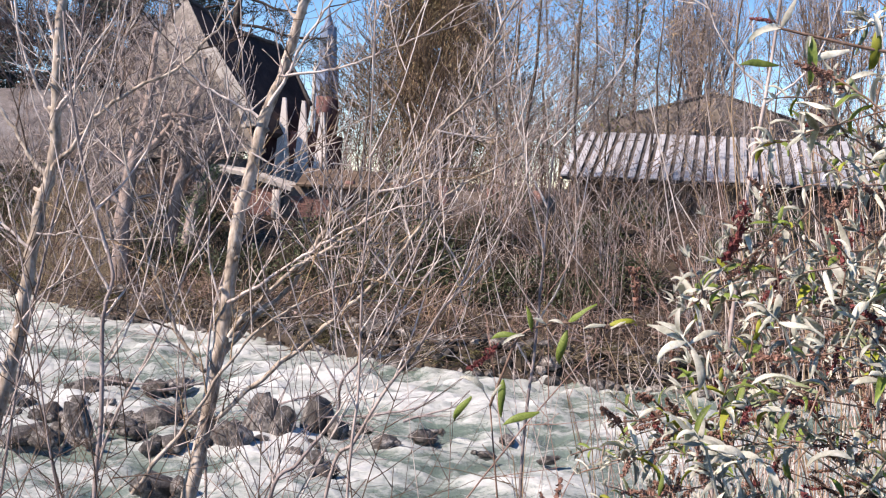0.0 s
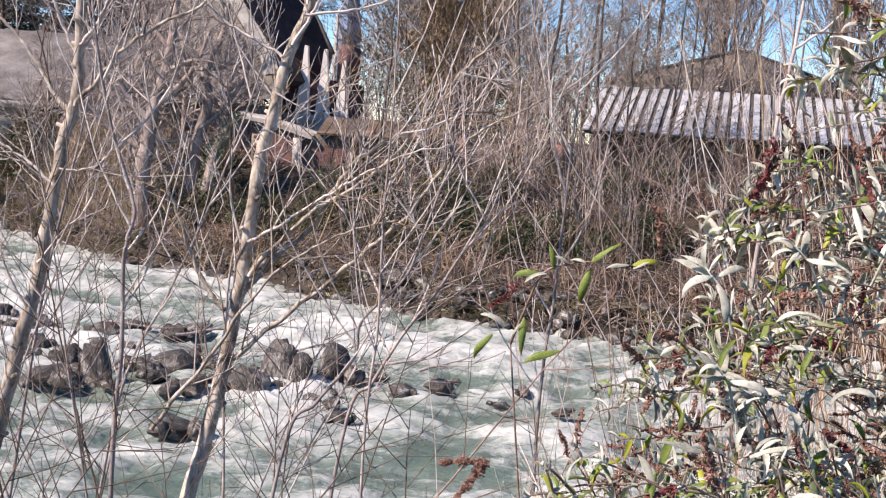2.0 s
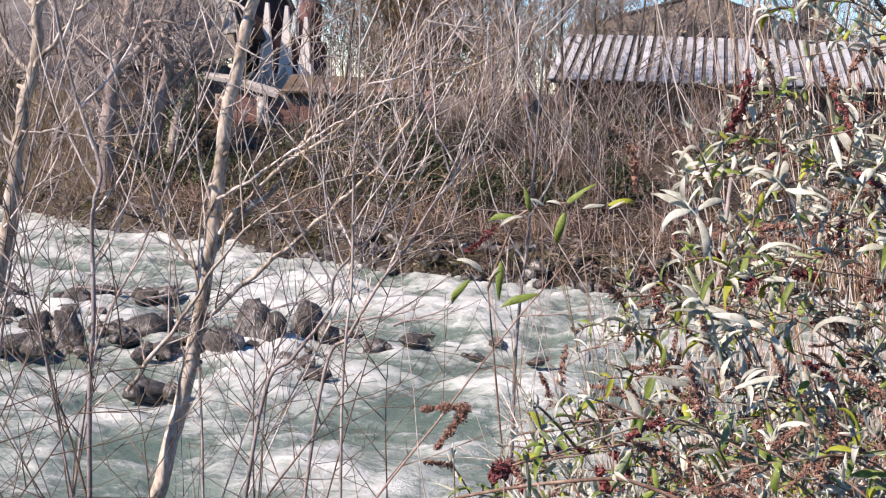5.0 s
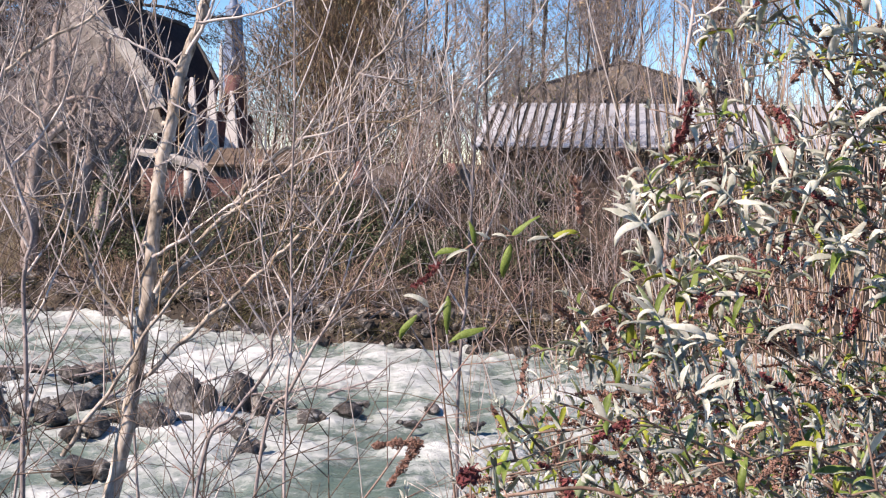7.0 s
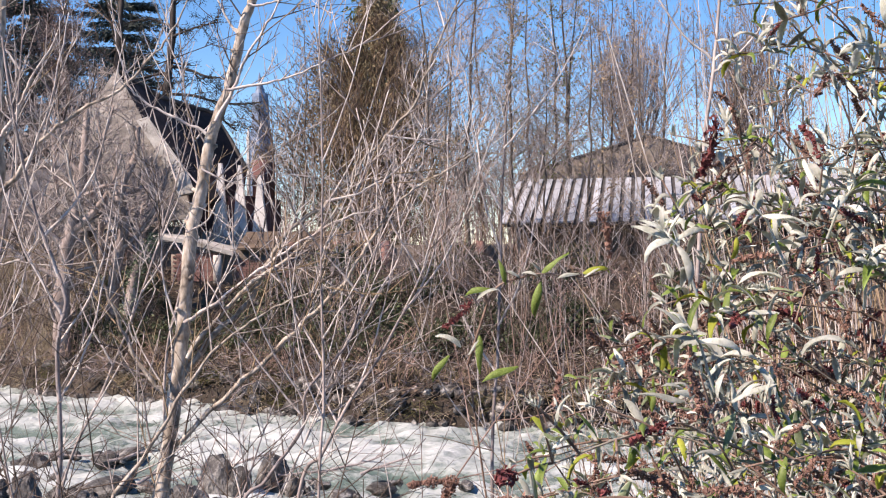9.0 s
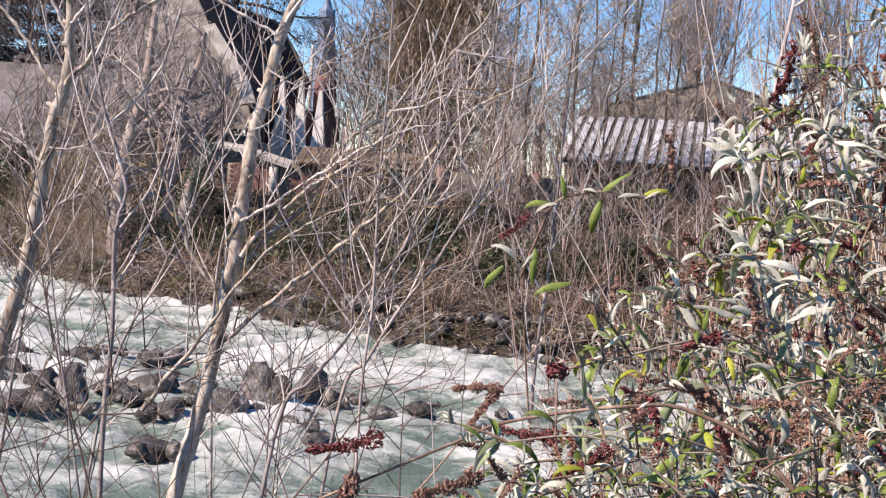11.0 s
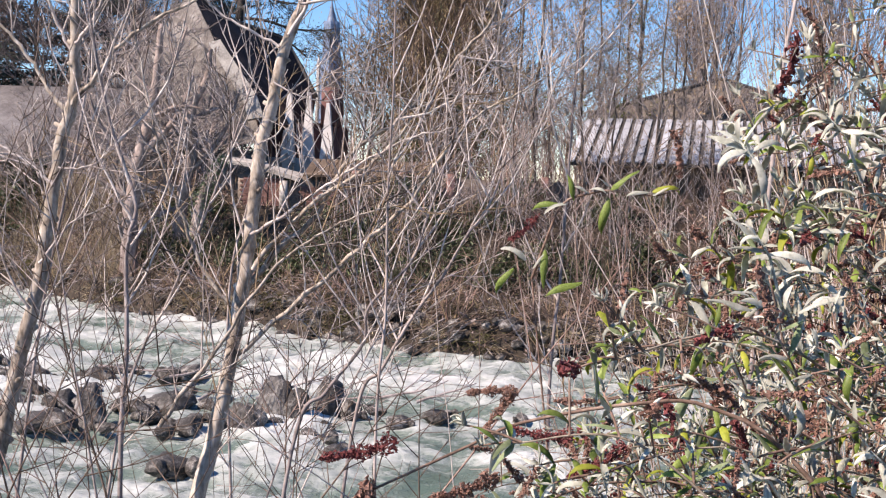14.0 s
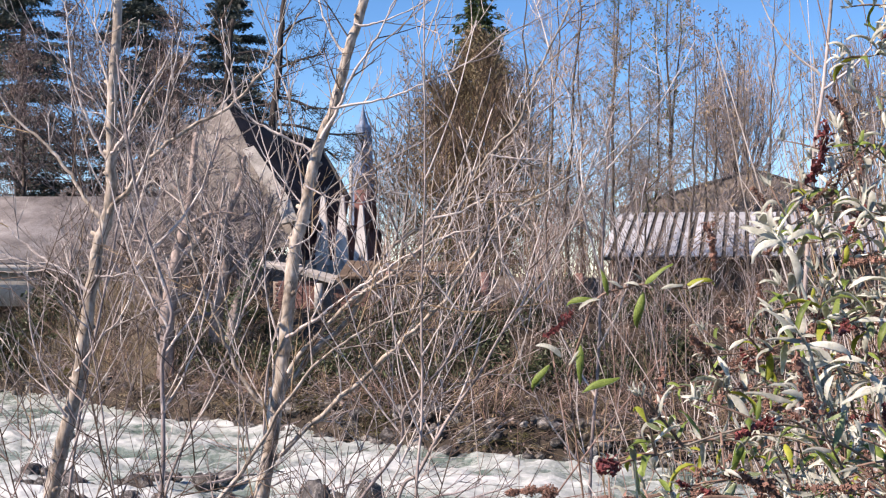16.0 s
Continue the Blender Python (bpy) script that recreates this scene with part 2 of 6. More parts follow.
# ---- geometry kit ----
class Geo:
    """Collects tubes, blades and boxes into one mesh."""

    def __init__(self):
        self.v, self.f, self.slot = [], [], []

    def tube(self, pts, radii, sides=3, slot=0, cap=True):
        pts = [Vector(p) for p in pts]
        n0, n = len(self.v), len(pts)
        d = (pts[1] - pts[0]).normalized()
        ref = d.orthogonal().normalized()
        for i, p in enumerate(pts):
            if 0 < i < n - 1:
                d = (pts[i + 1] - pts[i - 1]).normalized()
            elif i:
                d = (pts[i] - pts[i - 1]).normalized()
            ref = (ref - d * ref.dot(d)).normalized()
            other = d.cross(ref)
            r = radii[i]
            for k in range(sides):
                a = 2 * math.pi * k / sides
                self.v.append(p + ref * (r * math.cos(a)) + other * (r * math.sin(a)))
        for i in range(n - 1):
            for k in range(sides):
                a, b = n0 + i * sides + k, n0 + i * sides + (k + 1) % sides
                self.f.append((a, b, b + sides, a + sides))
                self.slot.append(slot)
        if cap:
            self.f.append(tuple(n0 + (n - 1) * sides + k for k in range(sides)))
            self.slot.append(slot)

    def face(self, pts, slot=0):
        n0 = len(self.v)
        self.v.extend(Vector(p) for p in pts)
        self.f.append(tuple(range(n0, n0 + len(pts))))
        self.slot.append(slot)

    def blade(self, p, way, side, length, width, slot=0):
        """A small pointed leaf, folded along its midrib."""
        way, side = way.normalized(), side.normalized()
        up = way.cross(side) * (width * 0.25)
        m = p + way * (length * 0.45)
        n0 = len(self.v)
        self.v += [p, m + side * (width / 2) + up, p + way * length, m - side * (width / 2) + up]
        self.f += [(n0, n0 + 1, n0 + 2), (n0, n0 + 2, n0 + 3)]
        self.slot += [slot, slot]

    def box(self, lo, hi, slot=0, bevel=0.0):
        (x0, y0, z0), (x1, y1, z1) = lo, hi
        self.prism([(x0, y0), (x1, y0), (x1, y1), (x0, y1)], z0, z1, slot)

    def prism(self, ring, z0, z1, slot=0):
        n0, n = len(self.v), len(ring)
        self.v += [Vector((x, y, z0)) for x, y in ring] + [Vector((x, y, z1)) for x, y in ring]
        self.f += [tuple(n0 + n - 1 - k for k in range(n)), tuple(n0 + n + k for k in range(n))]
        self.f += [(n0 + k, n0 + (k + 1) % n, n0 + n + (k + 1) % n, n0 + n + k) for k in range(n)]
        self.slot += [slot] * (n + 2)

    def slab(self, pts, thick, slot=0):
        """A flat polygon given thickness along its normal."""
        pts = [Vector(p) for p in pts]
        nrm = (pts[1] - pts[0]).cross(pts[2] - pts[0]).normalized() * thick
        n0, n = len(self.v), len(pts)
        self.v += pts + [p - nrm for p in pts]
        self.f += [tuple(n0 + k for k in range(n)), tuple(n0 + 2 * n - 1 - k for k in range(n))]
        self.f += [(n0 + (k + 1) % n, n0 + k, n0 + n + k, n0 + n + (k + 1) % n) for k in range(n)]
        self.slot += [slot] * (n + 2)

    def mesh(self, name, mats, smooth=True):
        me = bpy.data.meshes.new(name)
        me.from_pydata(self.v, [], self.f)
        for m in mats if isinstance(mats, (list, tuple)) else [mats]:
            me.materials.append(m)
        me.polygons.foreach_set("material_index", self.slot)
        me.polygons.foreach_set("use_smooth", [smooth] * len(self.f))
        me.update()
        return me


def part(name, geo, mats, parent, label="", smooth=True, kind=""):
    me = geo if isinstance(geo, bpy.types.Mesh) else geo.mesh(name, mats, smooth)
    ob = new(name, me)
    ob.parent = parent
    return tagged(ob, label, kind=kind)


def thing(name, label, category, at=(0, 0, 0), group="", kind=""):
    ob = new(name)
    ob.empty_display_size = 0.2
    ob.location = at
    return tagged(ob, label, category, group, kind)


def bend(pts, n):
    """A smooth line through the given points, with n steps between each two."""
    pts = [Vector(p) for p in pts]
    out = []
    for i in range(len(pts) - 1):
        p0, p1, p2, p3 = pts[max(i - 1, 0)], pts[i], pts[i + 1], pts[min(i + 2, len(pts) - 1)]
        for k in range(n):
            t = k / n
            out.append(0.5 * (2 * p1 + (p2 - p0) * t + (2 * p0 - 5 * p1 + 4 * p2 - p3) * t * t + (3 * p1 - p0 - 3 * p2 + p3) * t ** 3))
    return out + [pts[-1]]


def any_way(rng):
    while True:
        v = Vector((rng.uniform(-1, 1), rng.uniform(-1, 1), rng.uniform(-1, 1)))
        if 0.1 < v.length < 1:
            return v.normalized()


def grow(geo, rng, p, way, length, r, level, spread=0.75, rise=0.25, kids=6, wander=0.1, step=6, flat=1.0, sides=3, slot=0, slots=None, rmin=0.0):
    """A twig with side twigs down to the given level; flat squeezes the growth along y."""
    p, way = Vector(p), Vector(way).normalized()
    pts, rad, d = [p.copy()], [r], way.copy()
    for i in range(step):
        d = (d + any_way(rng) * wander + Vector((0, 0, rise / step))).normalized()
        p = p + d * (length / step)
        pts.append(p.copy())
        rad.append(max(r * (1 - 0.75 * (i + 1) / step), rmin * 0.6))
    geo.tube(pts, rad, sides, slots[level] if slots else slot, False)
    if level:
        for k in range(kids):
            t = 0.2 + 0.75 * (k + rng.random()) / kids
            i = min(int(t * step), step - 1)
            at = pts[i].lerp(pts[i + 1], t * step - i)
            ax = (pts[i + 1] - pts[i]).normalized()
            off = any_way(rng)
            off.y *= flat
            off = (off - ax * off.dot(ax))
            if off.length < 1e-3:
                continue
            w = ax + off.normalized() * spread * rng.uniform(0.7, 1.3)
            grow(geo, rng, at, w, length * (0.62 - 0.3 * t) * rng.uniform(0.6, 1.3), max(rad[i] * 0.6, r * 0.22, rmin), level - 1, spread, rise,
                 max(2, kids - 2), wander * 1.2, max(3, step - 2), flat, 3, slot, slots, rmin)
    return pts, rad


# ---- ground and river ----
BANK = [(-70, 72), (-40, 58), (-18.6, 46), (-12.4, 39.6), (-7.5, 36.6), (-4.8, 34.6), (-1.5, 32.4), (1.8, 32.0), (6, 31.6), (20, 30), (60, 28)]


def bank_y(x):
    for (xa, ya), (xb, yb) in zip(BANK, BANK[1:]):
        if x <= xb:
            return ya + (yb - ya) * (x - xa) / (xb - xa)
    return BANK[-1][1]


def smooth01(t):
    t = min(max(t, 0.0), 1.0)
    return t * t * (3 - 2 * t)


def ground_z(x, y):
    """One sheet: the bank underfoot, the bed, the far bank and the land behind it."""
    rough = noise.noise((x * 0.45, y * 0.45, 3.1)) * 0.35 + noise.noise((x * 1.7, y * 1.7, 7.7)) * 0.1
    near = 2.95 - 4.0 * smooth01((y - 2.2) / 9.5)
    s = y - bank_y(x)
    far = -1.0 + 1.7 * smooth01((s + 0.5) / 0.8) + 3.0 * smooth01(s / (7.0 - 4.5 * smooth01((-12 - x) / 5))) + rough * smooth01((s + 1.5) / 2) * (1 - 0.8 * smooth01((s - 6) / 3))
    far -= 0.5 * smooth01(1.2 - abs(x + 7.4) / 3.2) * smooth01((s - 2.5) / 2) * smooth01((12 - s) / 3)
    if y < 14:
        return near + rough * 0.4 * smooth01((y - 2) / 2)
    return max(far, -1.0)


def sheet(name, xs, ys, height, mat):
    v = [(x, y, height(x, y)) for y in ys for x in xs]
    w = len(xs)
    f = [(j * w + i, j * w + i + 1, (j + 1) * w + i + 1, (j + 1) * w + i) for j in range(len(ys) - 1) for i in range(w - 1)]
    me = bpy.data.meshes.new(name)
    me.from_pydata(v, [], f)
    me.materials.append(mat)
    me.polygons.foreach_set("use_smooth", [True] * len(f))
    return new(name, me)


def steps(*runs):
    out = []
    for a, b, n in runs:
        out += [a + (b - a) * k / n for k in range(n)]
    return out + [runs[-1][1]]


tagged(sheet("ground", steps((-1500, -60, 6), (-60, -30, 20), (-30, 25, 130), (25, 60, 16), (60, 1500, 6)),
             steps((-300, -6, 4), (-6, 12, 30), (12, 29, 6), (29, 58, 80), (58, 100, 8), (100, 2500, 8)), ground_z, SOIL),
       "brown earth river bank with dry growth", "ground", kind="structure")


def water_z(x, y):
    c, s = math.cos(radians(-24)), math.sin(radians(-24))
    u, w = x * c + y * s, -x * s + y * c
    z = noise.noise((u * 0.3, w * 0.36, 0.3)) * 0.2 + noise.noise((u * 0.8, w * 0.8, 5.3)) * 0.17
    z += abs(noise.noise((u * 1.5, w * 1.7, 9.1))) * 0.2 + noise.noise((u * 2.8, w * 3.0, 2.2)) * 0.09 + noise.noise((u * 5, w * 5, 4.2)) * 0.04
    z *= 0.55 + 0.45 * smooth01((y - 13) / 8)
    return z - 0.1


tagged(sheet("water", steps((-120, -28, 30), (-28, 14, 260), (14, 120, 30)), steps((6, 12, 8), (12, 46, 230), (46, 90, 20)), water_z, WATER),
       "grey-green rapid river water with white foam", "river", kind="structure")


# ---- rocks ----
def rock_mesh(seed):
    rng = random.Random(seed)
    bm = bmesh.new()
    for _ in range(22):
        bm.verts.new(any_way(rng) * rng.uniform(0.4, 0.57))
    hull = bmesh.ops.convex_hull(bm, input=bm.verts[:])
    bmesh.ops.delete(bm, geom=list({v for v in hull["geom_interior"] if isinstance(v, bmesh.types.BMVert)}), context="VERTS")
    bmesh.ops.bevel(bm, geom=bm.edges[:], offset=0.03, segments=1, affect="EDGES")
    bmesh.ops.triangulate(bm, faces=bm.faces[:])
    bmesh.ops.subdivide_edges(bm, edges=[e for e in bm.edges if e.calc_length() > 0.16], cuts=1)
    bmesh.ops.triangulate(bm, faces=bm.faces[:])
    off = Vector((rng.uniform(0, 50), rng.uniform(0, 50), rng.uniform(0, 50)))
    for v in bm.verts:
        p = v.co
        v.co = p + p.normalized() * (noise.noise(p * 4 + off) * 0.09 + noise.noise(p * 11 + off) * 0.045)
    me = bpy.data.meshes.new("rock")
    bm.to_mesh(me)
    bm.free()
    me.polygons.foreach_set("use_smooth", [True] * len(me.polygons))
    me.materials.append(ROCK)
    return me


ROCKS = [rock_mesh(s) for s in range(12)]


def rock(rng, x, y, z, sx, sy, sz, label, group):
    ob = new("rock", rng.choice(ROCKS))
    ob.matrix_world = Matrix.LocRotScale((x, y, z), Euler((rng.uniform(-0.3, 0.3), rng.uniform(-0.3, 0.3), rng.uniform(0, 6.28))), (sx, sy, sz))
    return tagged(ob, label, "rock", group)


rng = random.Random(5)
boulders = ((-4.3, 23.0, 0.66, 1.0), (-3.85, 22.9, 0.5, 0.74), (-3.25, 23.3, 0.6, 0.92), (-2.85, 23.3, 0.42, 0.6), (-1.9, 22.7, 0.43, 0.29), (-1.2, 23.5, 0.48, 0.24), (-2.7, 20.1, 0.46, 0.27), (-5.5, 21.6, 0.49, 0.33),
            (-4.5, 21.6, 0.61, 0.63), (-6.4, 23.5, 0.83, 0.49), (-7.5, 22.1, 0.48, 0.80), (-8.4, 23.3, 0.53, 0.46), (-8.6, 26.2, 0.57, 0.48), (-8.4, 27.3, 0.50, 0.35), (-7.3, 26.8, 0.51, 0.41), (-7.0, 27.4, 0.60, 0.37))
boulders += ((-9.5, 24.5, 0.45, 0.40), (-11.6, 27.7, 0.53, 0.33), (-8.1, 21.4, 0.78, 0.35), (-5.0, 18.7, 0.6, 0.24), (-6.9, 21.2, 0.31, 0.19), (0.0, 22.3, 0.30, 0.16), (0.4, 23.7, 0.32, 0.19), (-1.1, 24.0, 0.33, 0.16),
             (-5.1, 22.4, 0.41, 0.37), (-6.8, 23.0, 0.42, 0.31), (-9.3, 23.3, 0.42, 0.32), (1.1, 22.2, 0.30, 0.18), (-2.4, 23.9, 0.33, 0.17), (-6.4, 22.3, 0.41, 0.24), (-10.4, 26.4, 0.8, 0.45))
for x, y, w, h in boulders:
    rock(rng, x, y, h * 0.08, w * 1.35, w * rng.uniform(1.0, 1.4), h * (1.5 if h > 0.5 else 1.15), "dark wet grey boulder standing in white water", "boulders in the rapids")
    for _ in range(2 if x < -2.5 else 1):
        a, q = rng.uniform(0, 6.28), w * rng.uniform(0.3, 0.6)
        rock(rng, x + math.cos(a) * w * 0.7, y + math.sin(a) * w * 0.5, 0.05, q * 1.2, q, q * 1.0, "small dark boulder against a larger one", "boulders in the rapids")
for k in range(44):
    x = rng.uniform(-11.5, -2.4)
    y = 22.6 - 0.5 * (x + 4.0) + rng.gauss(0, 0.9)
    w = rng.uniform(0.14, 0.42)
    rock(rng, x, y, 0.02, w * 1.3, w, w * 0.8, "small dark wet boulder standing in white water", "boulders in the rapids")
for k in range(100):
    x = -13 + 20 * (k + rng.random()) / 100
    y = bank_y(x) + rng.uniform(-0.45, 0.7)
    w = rng.uniform(0.25, 0.7) ** 1.2
    rock(rng, x, y, max(ground_z(x, y), -0.05) + 0.02, w * 1.3, w, w * rng.uniform(0.6, 0.9), "pale grey stone at the foot of the far bank", "stones along the far bank")


# driftwood caught on the boulders
for x, y, a, ln in ((-4.6, 23.0, 0.3, 1.6), (-3.4, 23.3, -0.4, 1.3), (-5.6, 22.6, 0.9, 1.2), (-2.4, 23.6, 0.15, 1.5), (-6.8, 25.0, 0.5, 1.6), (-4.0, 23.6, 2.6, 1.1), (-1.6, 23.4, 0.2, 1.2), (-8.6, 26.0, -0.2, 1.8)):
    g = Geo()
    grow(g, rng, (x, y, 0.32), (math.cos(a), math.sin(a) * 0.5, rng.uniform(0.0, 0.3)), ln, 0.035, 1, 0.6, 0.1, 5, 0.15, 6, sides=5, rmin=0.012)
    tagged(new("driftwood", g.mesh("driftwood", TWIG_MAUVE)), "grey driftwood branch lodged on wet boulders", "driftwood", "driftwood on the boulders")


def loose_stones():
    rng = random.Random(6)
    v, f = [], []
    for k in range(200):
        x = rng.uniform(-26, 11)
        y = bank_y(x) + rng.choice((-0.4, -0.2, 0.1, 0.4, 0.8)) + rng.uniform(-0.15, 0.15)
        w = rng.uniform(0.12, 0.4)
        me = rng.choice(ROCKS)
        m = Matrix.LocRotScale((x, y, max(ground_z(x, y), -0.1) + 0.02), Euler((rng.uniform(0, 6), rng.uniform(0, 6), rng.uniform(0, 6))), (w * 1.2, w, w * 0.8))
        n0 = len(v)
        v += [m @ q.co for q in me.vertices]
        f += [tuple(n0 + i for i in p.vertices) for p in me.polygons]
    me = bpy.data.meshes.new("stones")
    me.from_pydata(v, [], f)
    me.materials.append(ROCK)
    tagged(new("stones", me), "loose grey stones along the far water's edge", "stones", kind="stuff")


loose_stones()


# ---- the buildings across the river ----
def roof_building():
    """The long low building with the steep dark roof and white fins."""
    b = thing("church_building", "grey-roofed building with a steep dark gable and white fins", "building", (-14, 52, 3.6))
    b.matrix_world = Matrix.Identity(4)
    g = Geo()
    g.slab([(-45, 48.5, 4.9), (-13.9, 48.5, 5.0), (-14.6, 54.5, 8.05), (-45, 54.5, 7.9)], 0.25)
    part("roof", g, SLATE, b, "weathered grey sloping roof")
    g = Geo()
    g.box((-45, 48.9, 3.2), (-13.6, 54, 4.65))
    part("wall", g, CONCRETE, b)
    g = Geo()
    g.box((-45, 48.3, 4.6), (-13.7, 48.46, 4.88))
    part("fascia", g, CONCRETE, b, "pale grey eaves board")
    # the steep part: a lit slope towards the river, and beyond the barge board one with its shade put into the dark
    # shingle colour
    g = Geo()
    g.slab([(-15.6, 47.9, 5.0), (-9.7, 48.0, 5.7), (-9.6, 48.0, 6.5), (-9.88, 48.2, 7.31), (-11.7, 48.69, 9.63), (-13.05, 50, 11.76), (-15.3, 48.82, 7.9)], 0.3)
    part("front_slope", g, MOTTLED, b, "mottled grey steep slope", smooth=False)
    g = Geo()
    g.slab([(-11.83, 48.35, 9.47), (-10.26, 47.85, 7.15), (-10.07, 47.7, 6.52), (-9.46, 47.7, 6.64), (-9.76, 47.85, 7.42), (-11.38, 48.35, 9.61)], 0.2)
    part("barge_board", g, BOARD, b, "wide pale weathered barge board", smooth=False)
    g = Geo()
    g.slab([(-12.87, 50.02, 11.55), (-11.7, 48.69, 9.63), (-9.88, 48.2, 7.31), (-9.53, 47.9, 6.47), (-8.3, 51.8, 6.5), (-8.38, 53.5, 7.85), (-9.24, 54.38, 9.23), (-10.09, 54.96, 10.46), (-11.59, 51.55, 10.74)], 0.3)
    part("dark_slope", g, SHINGLE, b, "shingled slope with its shade painted in, nearly black", smooth=False)
    g = Geo()
    g.tube([(-13.0, 50.02, 11.7), (-11.59, 51.55, 10.8), (-10.09, 54.96, 10.5), (-9.24, 54.38, 9.27), (-8.38, 53.5, 7.9)], [0.1] * 5, 5)
    part("ridge_cap", g, SEAM_AND_SHADE, b)
    g = Geo()
    g.box((-15.0, 49.0, 3.0), (-9.7, 50.1, 5.4))
    part("lower_wall", g, MOTTLED, b, "mottled grey wall under the gable")
    g = Geo()
    g.box((-10.4, 50.6, 3.4), (-7.25, 56, 6.65))
    g.box((-7.68, 50.4, 6.6), (-7.12, 53, 8.1))
    part("end_wall", g, REDWALL, b, "dark recessed end wall")
    g = Geo()
    g.box((-10.6, 50.2, 3.4), (-7.2, 50.59, 5.2))
    part("plinth_wall", g, CONCRETE, b, "grey lower wall")
    for x, top in ((-8.93, 7.95), (-8.14, 7.86), (-7.35, 7.45)):
        g = Geo()
        n = [(x - 0.3, 50.0, 5.0), (x + 0.3, 50.0, 5.0), (x + 0.06, 50.0, top), (x - 0.06, 50.0, top)]
        g.slab(n, 0.35)
        part("fin", g, WHITEWASH, b, "white tapering fin", smooth=False)
        g = Geo()
        g.slab([(x - 0.2, 49.9, 3.9), (x + 0.2, 49.9, 3.9), (x + 0.2, 49.9, 5.0), (x, 49.9, 5.45), (x - 0.2, 49.9, 5.0)], 0.08)
        part("arch_panel", g, CONCRETE, b, smooth=False)


roof_building()


def spire():
    b = thing("spire", "slender blue-grey spire with a pale shaft", "tower", (-15, 105, 3.5))
    b.matrix_world = Matrix.Identity(4)
    g = Geo()
    for r, z0, z1, r1 in ((1.12, 3, 14.0, 1.04), (0.82, 14.0, 17.3, 0.68)):
        g = Geo()
        g.tube([(-15.2, 105, z0), (-15.25, 105, z1)], [r, r1], 8)
        part("shaft", g, STEEL_BLUE, b, smooth=False)
        g = Geo()
        g.tube([(-15.25, 105, z1 - 0.12), (-15.25, 105, z1 + 0.12)], [r1 * 1.06, r1 * 1.04], 8)
        part("cornice", g, STEEL_BLUE, b, "plain moulded cornice", smooth=False)
    for x in (-15.5, -14.95):
        g = Geo()
        g.slab([(x - 0.12, 103.9, 10.2), (x + 0.12, 103.9, 10.2), (x + 0.12, 103.9, 12.2), (x, 103.9, 12.6), (x - 0.12, 103.9, 12.2)], 0.06)
        part("louvre", g, SEAM_AND_SHADE, b, "dark pointed louvre opening", smooth=False)
    g = Geo()
    g.tube([(-16.15, 104.4, 3), (-16.15, 104.4, 13.8), (-16.15, 104.4, 14.6)], [0.22, 0.2, 0.03], 6)
    part("buttress", g, CONCRETE, b, "pale stone corner buttress with a pointed cap", smooth=False)
    g = Geo()
    g.tube([(-15.25, 105, 17.3), (-15.28, 105, 18.3), (-15.3, 105, 19.2)], [0.5, 0.2, 0.04], 8)
    part("finial", g, STEEL_BLUE, b)


spire()


def bar_shed():
    """The long shed with the ribbed pale roof."""
    b = thing("long_shed", "long shed with a pale ribbed metal roof", "shed", (8, 48, 3.6))
    b.matrix_world = Matrix.Identity(4)
    x0, x1 = 2.6, 20.0
    n = 43
    w = (x1 - x0) / n
    run, z0, z1, y0 = 6.2, 5.4, 7.28, 45.2
    tilt, lean = 0.012, 0.52
    # the dark sheet between the panels paints the ribs' shadows along with the seams
    g = Geo()
    g.slab([(x0 - lean, y0 + 0.1, z0 - 0.06), (x1 - lean, y0 + 0.1, z0 - 0.06 + tilt * (x1 - x0)), (x1 + lean, y0 + run, z1 - 0.06 + tilt * (x1 - x0)), (x0 + lean, y0 + run, z1 - 0.06)], 0.12)
    part("roof_deck", g, SEAM_AND_SHADE, b)
    for k in range(n):
        a, c = x0 + k * w + 0.02, x0 + (k + 1) * w - 0.14
        g = Geo()
        za, zc = tilt * (a - x0), tilt * (c - x0)
        g.slab([(a - lean, y0, z0 + za), (c - lean, y0, z0 + zc), (c + lean, y0 + run, z1 + zc), (a + lean, y0 + run, z1 + za)], 0.05)
        part("roof_panel", g, TIN, b, smooth=False)
    # added dark wall that stands in for the shaded opening under the eave
    g = Geo()
    g.box((x0 + 0.3, y0 + 0.7, 3.0), (x1, y0 + 0.9, 5.3))
    part("wall", g, TIMBER, b, "dark timber wall in place of the shaded open front")
    for k in range(8):
        g = Geo()
        g.box((x0 + 0.4 + k * 2.4, y0 + 0.35, 3.0), (x0 + 0.55 + k * 2.4, y0 + 0.5, 5.4))
        part("post", g, TIMBER, b)


bar_shed()


